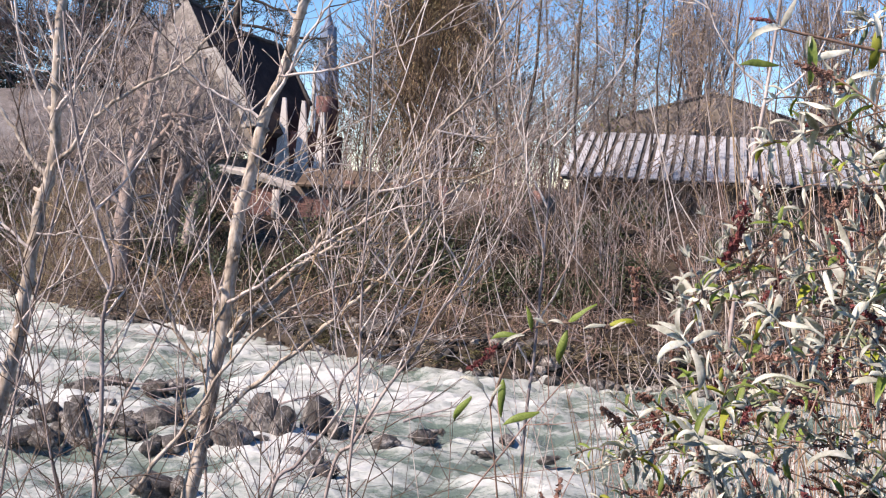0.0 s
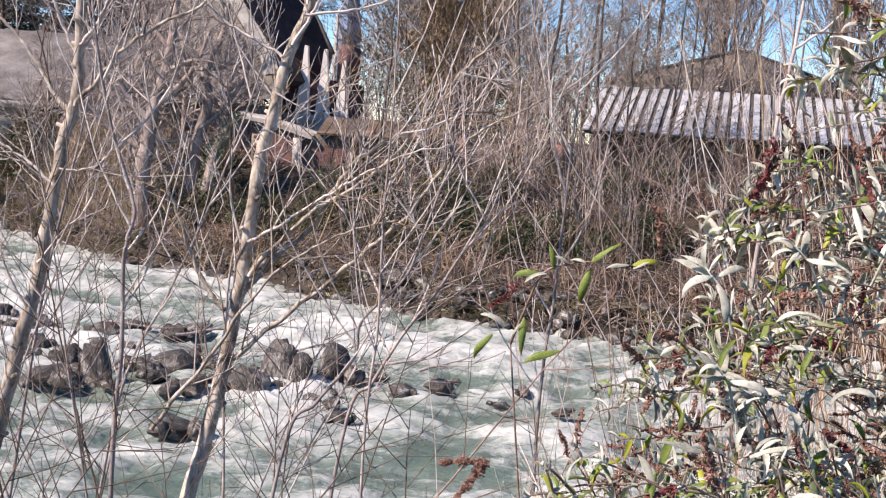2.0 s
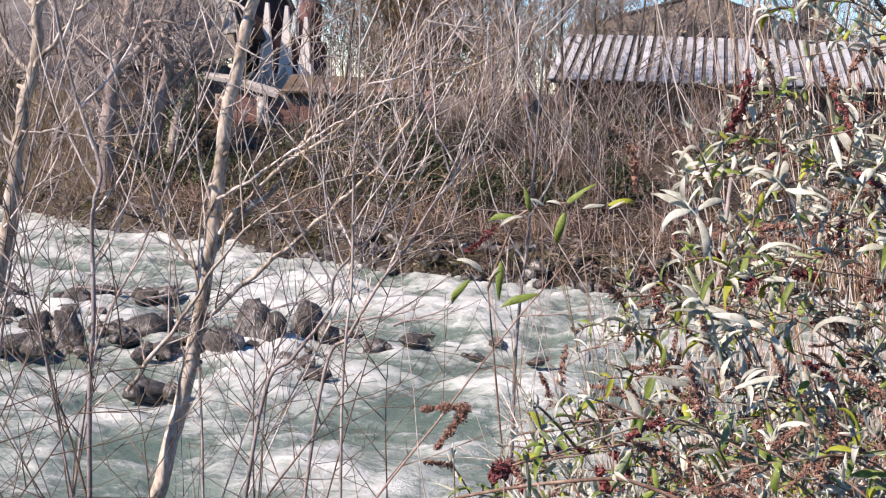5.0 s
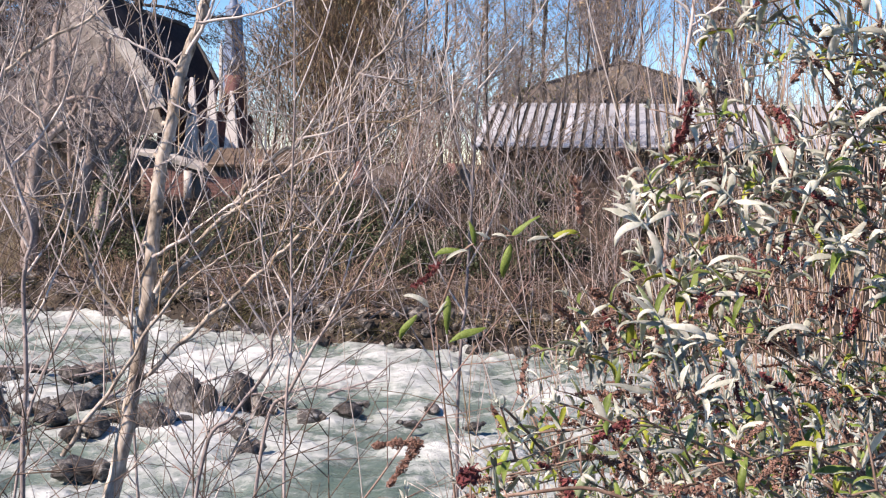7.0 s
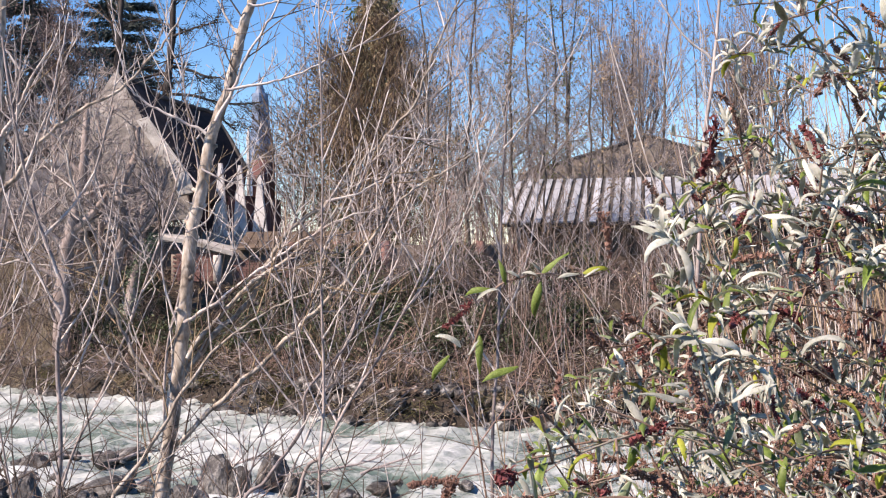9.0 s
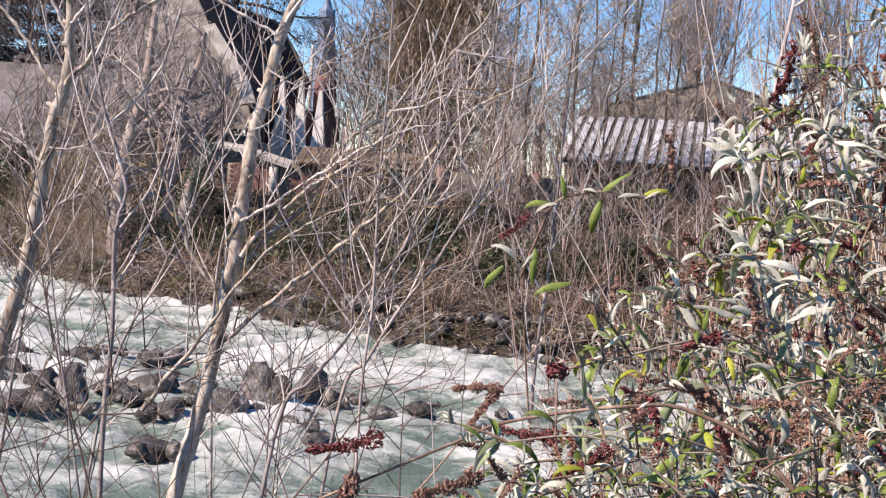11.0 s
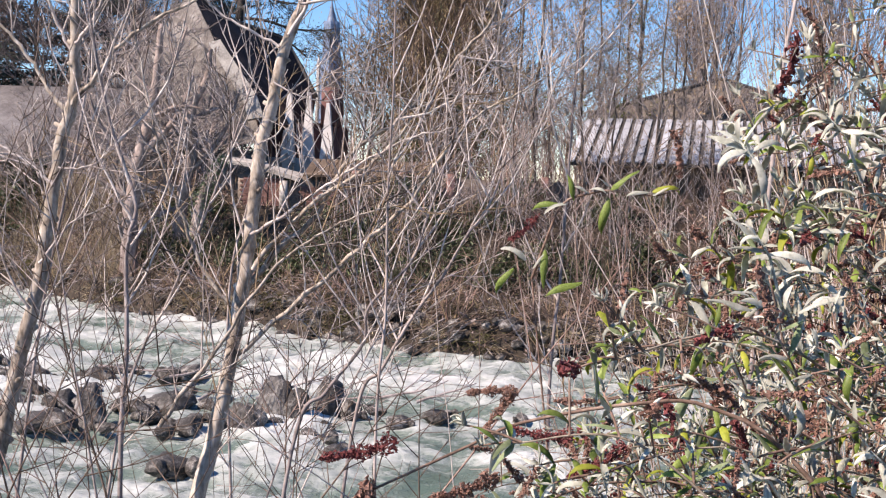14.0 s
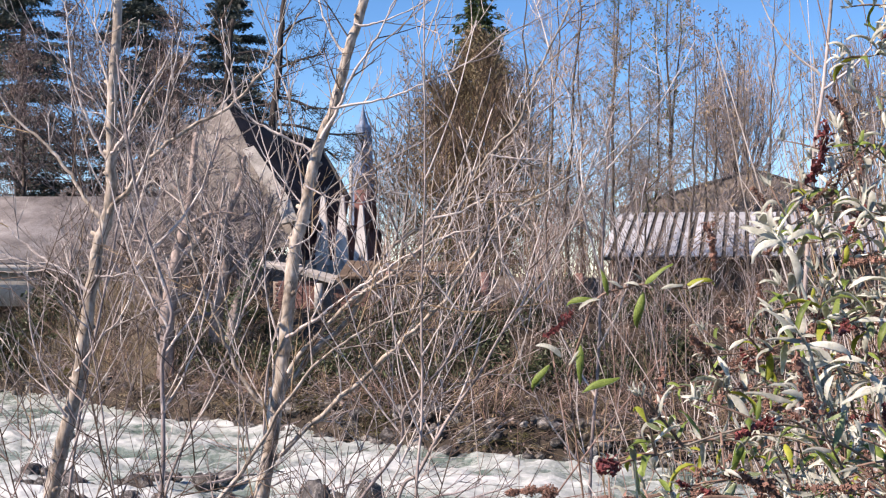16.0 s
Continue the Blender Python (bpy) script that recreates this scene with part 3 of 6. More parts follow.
def gable_house():
    b = thing("gable_house", "house with a low mossy grey hipped roof behind the shed", "house", (8, 56, 3.6))
    b.matrix_world = Matrix.Identity(4)
    g = Geo()
    g.prism([(3.9, 55.2), (15.9, 55.2), (15.9, 64), (3.9, 64)], 3.2, 5.7)
    part("wall", g, BROWNWALL, b, smooth=False)
    left, peak, right = (3.6, 58.5, 7.8), (9.75, 58.5, 9.62), (15.6, 58.5, 7.9)
    g = Geo()
    g.slab([(3.4, 54.8, 5.6), (16.4, 54.8, 5.6), right, peak, left], 0.16)
    part("roof_slope", g, MOSSY, b, smooth=False)
    for p, q in ((left, peak), (peak, right)):
        g = Geo()
        g.slab([p, q, (q[0], 65, 5.6), (p[0], 65, 5.6)], 0.16)
        part("roof_slope", g, MOSSY, b, smooth=False)
        g = Geo()
        g.tube([Vector(p) + Vector((0, 0, 0.03)), Vector(q) + Vector((0, 0, 0.03))], [0.09, 0.09], 6)
        part("ridge_cap", g, SEAM_AND_SHADE, b, "dark rounded ridge cap")


gable_house()


def brick_shed():
    """The small brick shed with broken slabs on top."""
    b = thing("brick_shed", "small red brick shed with tilted concrete slabs on top", "shed", (-8, 44, 3.5))
    b.matrix_world = Matrix.Identity(4)
    g = Geo()
    g.box((-9.7, 44.4, 2.6), (-6.0, 46.5, 4.5))
    part("core", g, MORTAR, b)
    one = Geo()
    one.box((0, 0, 0), (0.235, 0.05, 0.07))
    brick = one.mesh("brick", BRICK, False)
    for r in range(12):
        for k in range(8 if r > 1 else 7):
            x = -9.62 + k * 0.25 + (0.12 if r % 2 else 0)
            if x < -8.2:
                ob = part("brick", brick, BRICK, b)
                ob.location = (x, 44.36, 3.38 + r * 0.083)
        for k in range(8):
            x = -7.5 + k * 0.25 + (0.12 if r % 2 else 0)
            if r < 9 and x < -6.2:
                ob = part("brick", brick, BRICK, b)
                ob.location = (x, 44.36, 3.38 + r * 0.083)
    g = Geo()
    g.box((-8.12, 44.0, 3.3), (-7.86, 44.36, 4.3))
    part("pier", g, CONCRETE, b, "pale concrete pier")
    for x0, z0, x1, z1 in ((-10.3, 5.0, -8.95, 4.86), (-8.98, 4.84, -7.45, 4.42)):
        g = Geo()
        g.slab([(x0, 44.12, z0), (x1, 44.12, z1), (x1 + 0.1, 45.4, z1 + 0.12), (x0 - 0.1, 45.4, z0 + 0.12)], 0.15)
        part("slab", g, CONCRETE, b, "tilted pale concrete slab", smooth=False)
    g = Geo()
    for k in range(14):
        x = -7.3 + k * 0.33
        g.slab([(x, 44.1, 4.55), (x + 0.3, 44.1, 4.55), (x + 0.3, 46.4, 5.15), (x, 46.4, 5.15)], 0.08)
    part("tile_roof", g, TIMBER, b, "old brown sheet roof", smooth=False)


brick_shed()


def long_wall():
    b = thing("boundary_wall", "low dark boundary wall along the bank top", "wall", kind="structure")
    g = Geo()
    g.box((-6.0, 44.6, 2.8), (2.0, 44.9, 4.6))
    part("wall_body", g, MORTAR, b)
    for k in range(5):
        g = Geo()
        g.box((-5.6 + k * 1.7, 44.45, 2.8), (-5.3 + k * 1.7, 44.95, 4.75))
        part("pier", g, BRICK, b)


long_wall()


# ---- trees and growth across the river ----
def place(ob, x, y, turn, size=1.0, z=None):
    return Matrix.LocRotScale((x, y, ground_z(x, y) - 0.05 if z is None else z), Euler((0, 0, turn)), (size,) * 3)


def bare_shrub(seed, mats, label, stems=10, height=4.2, lean=0.3, r=0.026, kids=4, level=2, wander=0.3):
    rng = random.Random(seed)
    b = thing("bare_shrub", label, "shrub", group="bare shrubs on the far bank")
    for k in range(stems):
        g = Geo()
        a = rng.uniform(0, 6.28)
        p = Vector((math.cos(a), math.sin(a), 0)) * rng.uniform(0, 0.7)
        way = Vector((math.cos(a) * lean * rng.uniform(0, 1.4), math.sin(a) * lean * rng.uniform(0, 1.4), 1))
        grow(g, rng, p, way, height * rng.uniform(0.6, 1.15), r * rng.uniform(0.6, 1.3), level, 0.85, 0.1, kids, wander, 8, rmin=0.009)
        part("stem", g, mats[k % len(mats)], b)
    return b


def scatter(src, spots):
    for k, m in enumerate(spots):
        if k == 0:
            src.matrix_world = m
        else:
            copy_thing(src, m)


rng = random.Random(11)
kinds = [bare_shrub(21, [TWIG_GREY, TWIG_MAUVE, TWIG_OCHRE], "leafless grey shrub with crooked twigs", 9, lean=0.45, kids=9, level=1, r=0.03), bare_shrub(22, [TWIG_RED, TWIG_BROWN, TWIG_MAUVE, TWIG_BROWN], "leafless reddish shrub with tangled twigs", 10, 3.6, 0.6, kids=8, level=1),
         bare_shrub(23, [TWIG_MAUVE, TWIG_BROWN], "leafless brown-grey shrub with arching twigs", 8, 4.8, 0.25, kids=8, level=1, r=0.03), bare_shrub(24, [TWIG_BROWN, TWIG_OCHRE, TWIG_RED], "leafless low brown shrub", 11, 2.4, 0.8, kids=7, level=1)]
spots = [[], [], [], []]
for k in range(42):
    x = -21 + 33 * (k + rng.random()) / 42
    s = rng.choice((1.0, 2.2, 3.6, 5.2, 7.0)) + rng.uniform(-0.5, 0.5)
    if x < -8 and s > 4 and rng.random() < 0.4:
        s = rng.uniform(1, 3)
    if x < -3 and rng.random() < 0.25:
        continue
    kind = rng.choice((0, 1, 1, 2, 0)) if s > 1.8 else rng.choice((1, 3, 1))
    size = rng.uniform(0.75, 1.15) * (1.0 if x > -8 else 0.85)
    if -9.8 < x < -5.2 and s > 2.2 or -5.2 < x < -0.5 and rng.random() < 0.4:
        continue
    if -11.6 < x < -8.6:
        s, size = s + 2.0, size * 0.7
    if -8.9 < x < -5.5:
        continue
    y = bank_y(x) + s
    spots[kind].append(place(None, x, y, rng.uniform(0, 6.28), size))
for k in range(20):
    x = -21 + 31 * (k + rng.random()) / 20
    spots[3].append(place(None, x, bank_y(x) + rng.uniform(0.3, 1.0), rng.uniform(0, 6.28), rng.uniform(0.45, 0.7)))
for k in range(11):
    x = -17.5 + 0.75 * k + rng.uniform(-0.3, 0.3)
    spots[0].append(place(None, x, bank_y(x) + rng.uniform(1.6, 4.5), rng.uniform(0, 6.28), rng.uniform(0.5, 0.75)))
for src, sp in zip(kinds, spots):
    scatter(src, sp)
# straight pale stems crowded on the bank under the sheds
poles = [bare_shrub(25, [TWIG_GREY, TWIG_BROWN, TWIG_MAUVE, TWIG_RED], "clump of straight pale leafless stems", 9, 4.4, 0.16, 0.026, 4, 1, 0.12), bare_shrub(26, [TWIG_BROWN, TWIG_RED, TWIG_BROWN, TWIG_MAUVE], "clump of thin grey and reddish leafless stems", 11, 3.6, 0.24, 0.022, 4, 1, 0.15)]
psp = [[], []]
rods = bare_shrub(28, [TWIG, TWIG_GREY, TWIG, TWIG_RED, TWIG], "clump of pale straight leafless rods", 8, 3.5, 0.14, 0.021, 3, 1, 0.07)
scatter(rods, [place(None, x, bank_y(x) + rng.uniform(1.2, 5.0), rng.uniform(0, 6.28), rng.uniform(0.6, 0.95)) for x in (-0.8 + 0.55 * k + rng.uniform(-0.2, 0.2) for k in range(19))])
for k in range(12):
    x = -5.0 + 15 * (k + rng.random()) / 12
    psp[k % 2].append(place(None, x, bank_y(x) + rng.uniform(2.0, 9.0), rng.uniform(0, 6.28), rng.uniform(0.75, 1.1) * (1.0 if x < 2 else 0.72)))
for k in range(14):                    # a hedge that closes the gap between the sheds
    spots_x, y = -3.4 + 0.55 * k, rng.uniform(47.5, 57)
    psp[k % 2].append(place(None, spots_x, y, rng.uniform(0, 6.28), rng.uniform(0.85, 1.15)))
pale = bare_shrub(27, [TWIG, TWIG_GREY, TWIG_OCHRE], "leafless pale straw-grey shrub with upright twigs", 9, 3.2, 0.4, 0.02, 5, 1, 0.2)
scatter(pale, [place(None, x, bank_y(x) + rng.uniform(0.6, 4.0), rng.uniform(0, 6.28), rng.uniform(0.55, 0.95)) for x in (-19.6 + 0.62 * k + rng.uniform(-0.2, 0.2) for k in range(15))])
for k in range(12):                    # tall growth beside the house
    psp[k % 2].append(place(None, 12.5 + 0.95 * k, rng.uniform(52, 57), rng.uniform(0, 6.28), rng.uniform(1.1, 1.5)))
for src, sp in zip(poles, psp):
    scatter(src, sp)


def ivy_mound(seed, label):
    rng = random.Random(seed)
    b = thing("ivy_thicket", label, "shrub", group="dark evergreen thickets on the far bank")
    g = Geo()
    for _ in range(40):
        a = rng.uniform(0, 6.28)
        grow(g, rng, (math.cos(a) * 0.5, math.sin(a) * 0.3, 0), (math.cos(a), math.sin(a) * 0.6, rng.uniform(0.6, 1.6)), rng.uniform(0.8, 1.7), 0.012, 1, 0.7, -0.2, 4, 0.2, 5)
    part("stem_mass", g, TWIG_BROWN, b, kind="stuff")
    g = Geo()
    for _ in range(1400):
        a, el = rng.uniform(0, 6.28), math.asin(rng.random())
        r = rng.uniform(0.65, 1.0) * (0.8 + 0.3 * noise.noise((math.cos(a) * 2, math.sin(a) * 2 + seed, el * 2)))
        d = Vector((math.cos(a) * math.cos(el), math.sin(a) * math.cos(el), math.sin(el)))
        p = Vector((d.x * 1.5 * r, d.y * 0.9 * r, d.z * 1.25 * r))
        g.blade(p, any_way(rng) + d * 0.4, any_way(rng), rng.uniform(0.08, 0.15), rng.uniform(0.06, 0.1), 0)
    part("leaves", g, IVY, b, kind="stuff")
    return b


mounds = [ivy_mound(31, "dark green ivy thicket on the bank"), ivy_mound(32, "dark evergreen bramble thicket on the bank")]
msp = [[], []]
for k, (x, s, size) in enumerate(((-17, 4.5, 1.2), (-10.8, 4.4, 1.2), (-9.4, 4.2, 0.45), (-8.0, 4.0, 0.4), (-6.6, 3.6, 0.45), (-5.2, 4.2, 1.1), (-3.8, 3.8, 1.0),
                                  (-2.2, 4.2, 0.9), (-0.6, 5.0, 0.7), (3.0, 5.6, 0.7), (7, 5.0, 0.8), (-19.5, 5.0, 1.2),  (-18.5, 3.0, 1.1),  (-3.2, 6.4, 1.0), (0.4, 7.6, 0.8), (4.2, 8, 0.8), (8.4, 7, 0.9), (-21.5, 5.0, 1.4),  (-9.8, 2.4, 0.8), (-7.0, 2.0, 0.8), (-4.5, 2.2, 0.7), (-2.6, 2.2, 0.7), (0.2, 2.6, 0.8), (2.4, 2.6, 0.7), (-8.2, 2.4, 0.8), (-6.0, 2.6, 0.8), (-12.0, 2.6, 1.0), (-3.4, 2.6, 0.9), (-10.9, 2.0, 0.9), (-5.0, 2.9, 1.1), (-1.4, 2.9, 0.9), (1.2, 3.2, 0.9), (3.6, 3.4, 0.9), (-19, 3.6, 1.4))):
    msp[k % 2].append(place(None, x, bank_y(x) + s, rng.uniform(-0.5, 0.5), size))
for k in range(10):
    x = -26 + k * 1.3
    if k < 5:
        msp[k % 2].append(place(None, x, bank_y(x) + 0.9, 0.3 * k, 1.0))
    if k in (3, 4, 5, 6):
        msp[k % 2].append(place(None, x, 47.6, 0.5 * k, 1.2))
for src, sp in zip(mounds, msp):
    scatter(src, sp)


def grass_stuff():
    rng = random.Random(41)
    g = Geo()
    for _ in range(3000):
        x = rng.uniform(-23, 9)
        s = abs(rng.gauss(0, 1.1))
        y = bank_y(x) + s
        base = Vector((x, y, ground_z(x, y) - 0.02))
        if noise.noise((x * 0.9, s * 1.1, 2.0)) < 0.06:
            continue
        tone = 1 if noise.noise((x * 0.6, s * 0.8, 5.0)) > 0.05 else 0
        for _ in range(22):
            w = Vector((rng.uniform(-0.9, 0.9), rng.uniform(-1.2, 0.1), rng.uniform(-0.5, 0.45)))
            p = base + Vector((rng.uniform(-0.15, 0.15), rng.uniform(-0.15, 0.15), 0))
            g.blade(p, w, any_way(rng), rng.uniform(0.15, 0.45), rng.uniform(0.014, 0.028), tone)
    ob = new("grass", g.mesh("grass", [STRAW, OLIVE]))
    tagged(ob, "dry straw-coloured grass on the bank", "grass", kind="stuff")
    g = Geo()
    for _ in range(1500):               # tall withered grass on the upstream bank
        x = rng.uniform(-21, -12)
        s = rng.uniform(0.2, 5.0)
        if noise.noise((x * 0.7, s * 0.6, 8.0)) < -0.05:
            continue
        base = Vector((x, bank_y(x) + s, ground_z(x, bank_y(x) + s) - 0.02))
        for _ in range(16):
            g.blade(base + any_way(rng) * 0.2, Vector((rng.uniform(-0.5, 0.5), rng.uniform(-0.5, 0.3), rng.uniform(0.5, 1.2))), any_way(rng), rng.uniform(0.35, 0.95), rng.uniform(0.014, 0.026))
    tagged(new("tall_grass", g.mesh("tall_grass", STRAW)), "tall withered straw-coloured grass on the bank", "grass", kind="stuff")
    g = Geo()
    for _ in range(1350):
        x = rng.uniform(-22, 10)
        s = 0.3 + 7.7 * rng.random() ** 1.5
        y = bank_y(x) + s
        if -9 < x < -5.4 and s > 1.6:
            continue
        p = Vector((x, y, ground_z(x, y)))
        grow(g, rng, p, (rng.uniform(-1.4, 1.4), rng.uniform(-0.8, 0.5), rng.uniform(0.2, 1.3)), rng.uniform(0.5, 1.7), rng.uniform(0.007, 0.014), 1, 0.8, -0.3, 3, 0.15, 4, slot=rng.randrange(3), rmin=0.0095)
    ob = new("brambles", g.mesh("brambles", [TWIG_GREY, TWIG_BROWN, TWIG_RED]))
    tagged(ob, "tangled leafless brambles on the slope", "brambles", kind="stuff")

    g = Geo()
    for _ in range(15000):
        x, s = rng.uniform(-23, 9), rng.random() ** 1.6 * 8 - 0.1
        y = bank_y(x) + s
        w = any_way(rng)
        w.z *= 0.5
        g.blade(Vector((x, y, ground_z(x, y) + rng.uniform(0, 0.12))), w, any_way(rng), rng.uniform(0.08, 0.24), rng.uniform(0.04, 0.1), rng.choice((0, 0, 1, 1, 1, 1, 2)))
    tagged(new("leaf_litter", g.mesh("leaf_litter", [DEAD_LEAF, TWIG_BROWN, STRAW])), "brown leaf litter on the far bank", "leaf litter", kind="stuff")
    g = Geo()
    for _ in range(420):
        x = rng.uniform(-22, 9)
        s = rng.uniform(-0.15, 0.9)
        y = bank_y(x) + s
        p = Vector((x, y, ground_z(x, y) + rng.uniform(0.05, 0.3)))
        grow(g, rng, p, (rng.uniform(-1.5, 1.5), rng.uniform(-0.8, 0.1), rng.uniform(-0.5, 0.5)), rng.uniform(0.4, 1.3), rng.uniform(0.015, 0.04), 1, 0.9, -0.4, 4, 0.3, 5, slot=rng.randrange(3), rmin=0.01)
    tagged(new("roots", g.mesh("roots", [DARK_BARK, TWIG_BROWN, TWIG_MAUVE])), "dark tangled roots along the far water's edge", "roots", kind="stuff")


grass_stuff()


def big_bare_tree(name, seed, label, height, r, limbs, mats, spread=0.6, rise=0.5, first=0.25, limb_len=0.45, twig_kids=7, wobble=0.12, lean=(0, 0), leaves=None, level=2, rmin=0.009, slots=None):
    """A trunk with limbs as parts; each limb carries its twigs."""
    rng = random.Random(seed)
    b = thing(name, label, "tree")
    g = Geo()
    n = 12
    pts, p = [], Vector((0, 0, -0.2))
    for i in range(n + 1):
        pts.append(p.copy())
        p = p + Vector((lean[0] + rng.uniform(-wobble, wobble), lean[1] + rng.uniform(-wobble, wobble), 1)).normalized() * (height / n)
    rad = [r * (1 - 0.9 * i / n) for i in range(n + 1)]
    g.tube(pts, rad, 7)
    part("trunk", g, mats[0], b)
    foliage = Geo()
    for k in range(limbs):
        t = first + (0.97 - first) * (k + rng.random()) / limbs
        i = min(int(t * n), n - 1)
        at = pts[i].lerp(pts[i + 1], t * n - i)
        a = rng.uniform(0, 6.28)
        g = Geo()
        way = Vector((math.cos(a) * spread, math.sin(a) * spread, 0.35 + 0.5 * rise))
        ends = grow(g, rng, at, way, height * limb_len * (1.15 - t) * rng.uniform(0.7, 1.2), rad[i] * 0.45, level, 0.6, rise, twig_kids, wobble, 6, rmin=rmin, slots=slots)
        if leaves:
            for _ in range(leaves[1]):
                q = rng.choice(ends[0][1:]) + any_way(rng) * rng.uniform(0.05, leaves[2])
                foliage.blade(q, any_way(rng), any_way(rng), rng.uniform(0.07, 0.15), rng.uniform(0.05, 0.09))
        part("limb", g, [mats[1], mats[0]], b)
    if leaves:
        part("foliage", foliage, leaves[0], b, kind="stuff")
    return b


# a row of slender alders behind the thicket
alders = [big_bare_tree("alder", 51, "slender leafless alder with fine twigs", 14, 0.09, 34, (DARK_BARK, TWIG_GREY), 1.0, 0.45, 0.12, 0.25, 6, rmin=0.0085),
          big_bare_tree("alder", 52, "slender alder still carrying a few yellow-green leaves", 13, 0.09, 36, (DARK_BARK, TWIG_GREY), 1.0, 0.45, 0.12, 0.25, 6, leaves=(SPROUT, 40, 0.5), rmin=0.008),
          big_bare_tree("alder", 53, "thin straight leafless alder", 11, 0.065, 27, (DARK_BARK, TWIG_GREY), 0.9, 0.5, 0.12, 0.25, 5, leaves=(TWIG_OCHRE, 20, 0.35), rmin=0.008)]
for src, sp in zip(alders, (((1.0, 44.0, 1.0), (3.1, 53, 1.1), (-0.4, 42.5, 0.9), (5.2, 52.7, 1.1), (9.4, 53.2, 1.0), (0.4, 53.5, 1.1)), ((4.4, 54, 1.1), (2.3, 52.5, 1.0), (5.8, 53.5, 1.0)),
                            ((5.0, 43.5, 1.0), (0.2, 41, 0.8), (2.6, 42.5, 0.9), (7.0, 43.5, 0.85), (6.6, 53, 1.1), (-4.9, 43, 0.9), (8.4, 54, 1.15), (7.6, 53.5, 1.2), (1.6, 53.5, 1.25), (10.6, 53, 1.05), (14.2, 53, 1.15), (16.0, 54, 1.2), (15.1, 53.4, 1.05), (17.2, 53, 1.1), (18.6, 54, 1.2), (20.0, 53, 1.1), (13.3, 54, 0.95), (3.9, 52.8, 1.25), (12.4, 53, 1.1), (9.0, 43, 0.8), (3.6, 43.6, 0.75)))):
    scatter(src, [place(None, x, y, 1.3 * i, s) for i, (x, y, s) in enumerate(sp)])


def cone_tree():
    """The tall dense brown-twigged tree in the middle."""
    rng = random.Random(61)
    b = thing("hornbeam", "dense brown-twigged upright tree with dry catkins", "tree", (-2.97, 58, 3.0))
    b.scale = (1.65, 1.6, 1.2)
    H = 11.2
    g = Geo()
    g.tube([(0, 0, -0.3), (0.05, 0, 3), (-0.05, 0.1, 7), (0, 0, H)], [0.22, 0.17, 0.1, 0.02], 7)
    part("trunk", g, DARK_BARK, b)
    catkins = Geo()
    for k in range(200):
        t = (k + rng.random()) / 200
        z = 0.2 + t * (H - 0.8)
        reach = 3.1 * (1.0 + 0.35 * max(0.0, 0.5 - t)) * max(0.12, (1 - t ** 1.7)) * rng.uniform(0.75, 1.1)
        a = rng.uniform(0, 6.28)
        g = Geo()
        way = Vector((math.cos(a), math.sin(a), 1.1))
        grow(g, rng, (0, 0, z), way, reach * 1.5, 0.024, 2, 0.6, 0.35, 7, 0.12, 6, slots=(0, 1, 1), rmin=0.011)
        for _ in range(110):
            d = reach * rng.uniform(0.35, 1.05)
            q = Vector((math.cos(a) * d, math.sin(a) * d, z + d * rng.uniform(0.6, 1.5))) + any_way(rng) * 0.3
            catkins.blade(q, Vector((0, 0, -1)) + any_way(rng) * 0.8, any_way(rng), rng.uniform(0.07, 0.17), 0.045, k % 3 // 2)
        part("limb", g, [TWIG_BROWN, TWIG_OCHRE], b)
    part("catkin_mass", catkins, [CATKIN, TWIG_OCHRE], b, kind="stuff")


cone_tree()


def conifer(name, seed, label, at, height, reach, mat, whorls, droop=0.0, tufts=34, taper=1.0, trunk=0.3):
    rng = random.Random(seed)
    b = thing(name, label, "tree", at)
    g = Geo()
    g.tube([(0, 0, -0.3), (0, 0, height * 0.5), (0, 0, height)], [trunk, trunk * 0.6, 0.03], 7)
    part("trunk", g, DARK_BARK, b)
    needles = Geo()
    for k in range(whorls):
        t = 0.08 + 0.92 * k / whorls
        for j in range(5):
            a = rng.uniform(0, 6.28)
            ln = reach * (1 - t) ** taper * rng.uniform(0.5, 1.15) + 0.25
            d = Vector((math.cos(a), math.sin(a), 0.15 - droop))
            g = Geo()
            p0 = Vector((0, 0, (t + rng.uniform(-0.03, 0.02)) * height))
            ends = [p0 + d * (ln * s) + Vector((0, 0, -0.12 * ln * s * s)) for s in (0, 0.35, 0.7, 1.0)]
            g.tube(ends, [0.05, 0.035, 0.02, 0.008], 4)
            side = Vector((-d.y, d.x, 0))
            for _ in range(tufts):
                s = rng.uniform(0.12, 1.0)
                q = p0 + d * (ln * s) + Vector((0, 0, -0.12 * ln * s * s))
                q += side * (rng.uniform(-1, 1) * (0.36 * ln * (1.1 - s) + 0.1)) + Vector((0, 0, rng.uniform(-0.16, 0.08) - 0.03 * ln))
                w = side * rng.uniform(-1, 1) + d * rng.uniform(0.2, 1) + Vector((0, 0, rng.uniform(-0.9, 0.1)))
                needles.blade(q, w, any_way(rng), rng.uniform(0.16, 0.36), rng.uniform(0.06, 0.12))
            part("bough", g, DARK_BARK, b)
    part("needles", needles, mat, b, kind="stuff")
    return b


conifer("cypress", 71, "narrow green conifer behind the brown tree", (-3.5, 67, 3.4), 18.4, 4.0, NEEDLE_GREEN, 60, 0.1, 90, 0.8)
conifer("cedar", 72, "tall dark blue-green cedar", (-28.5, 66, 3.5), 19, 6.5, NEEDLE, 40, 0.05, 260, 0.6, 0.45)
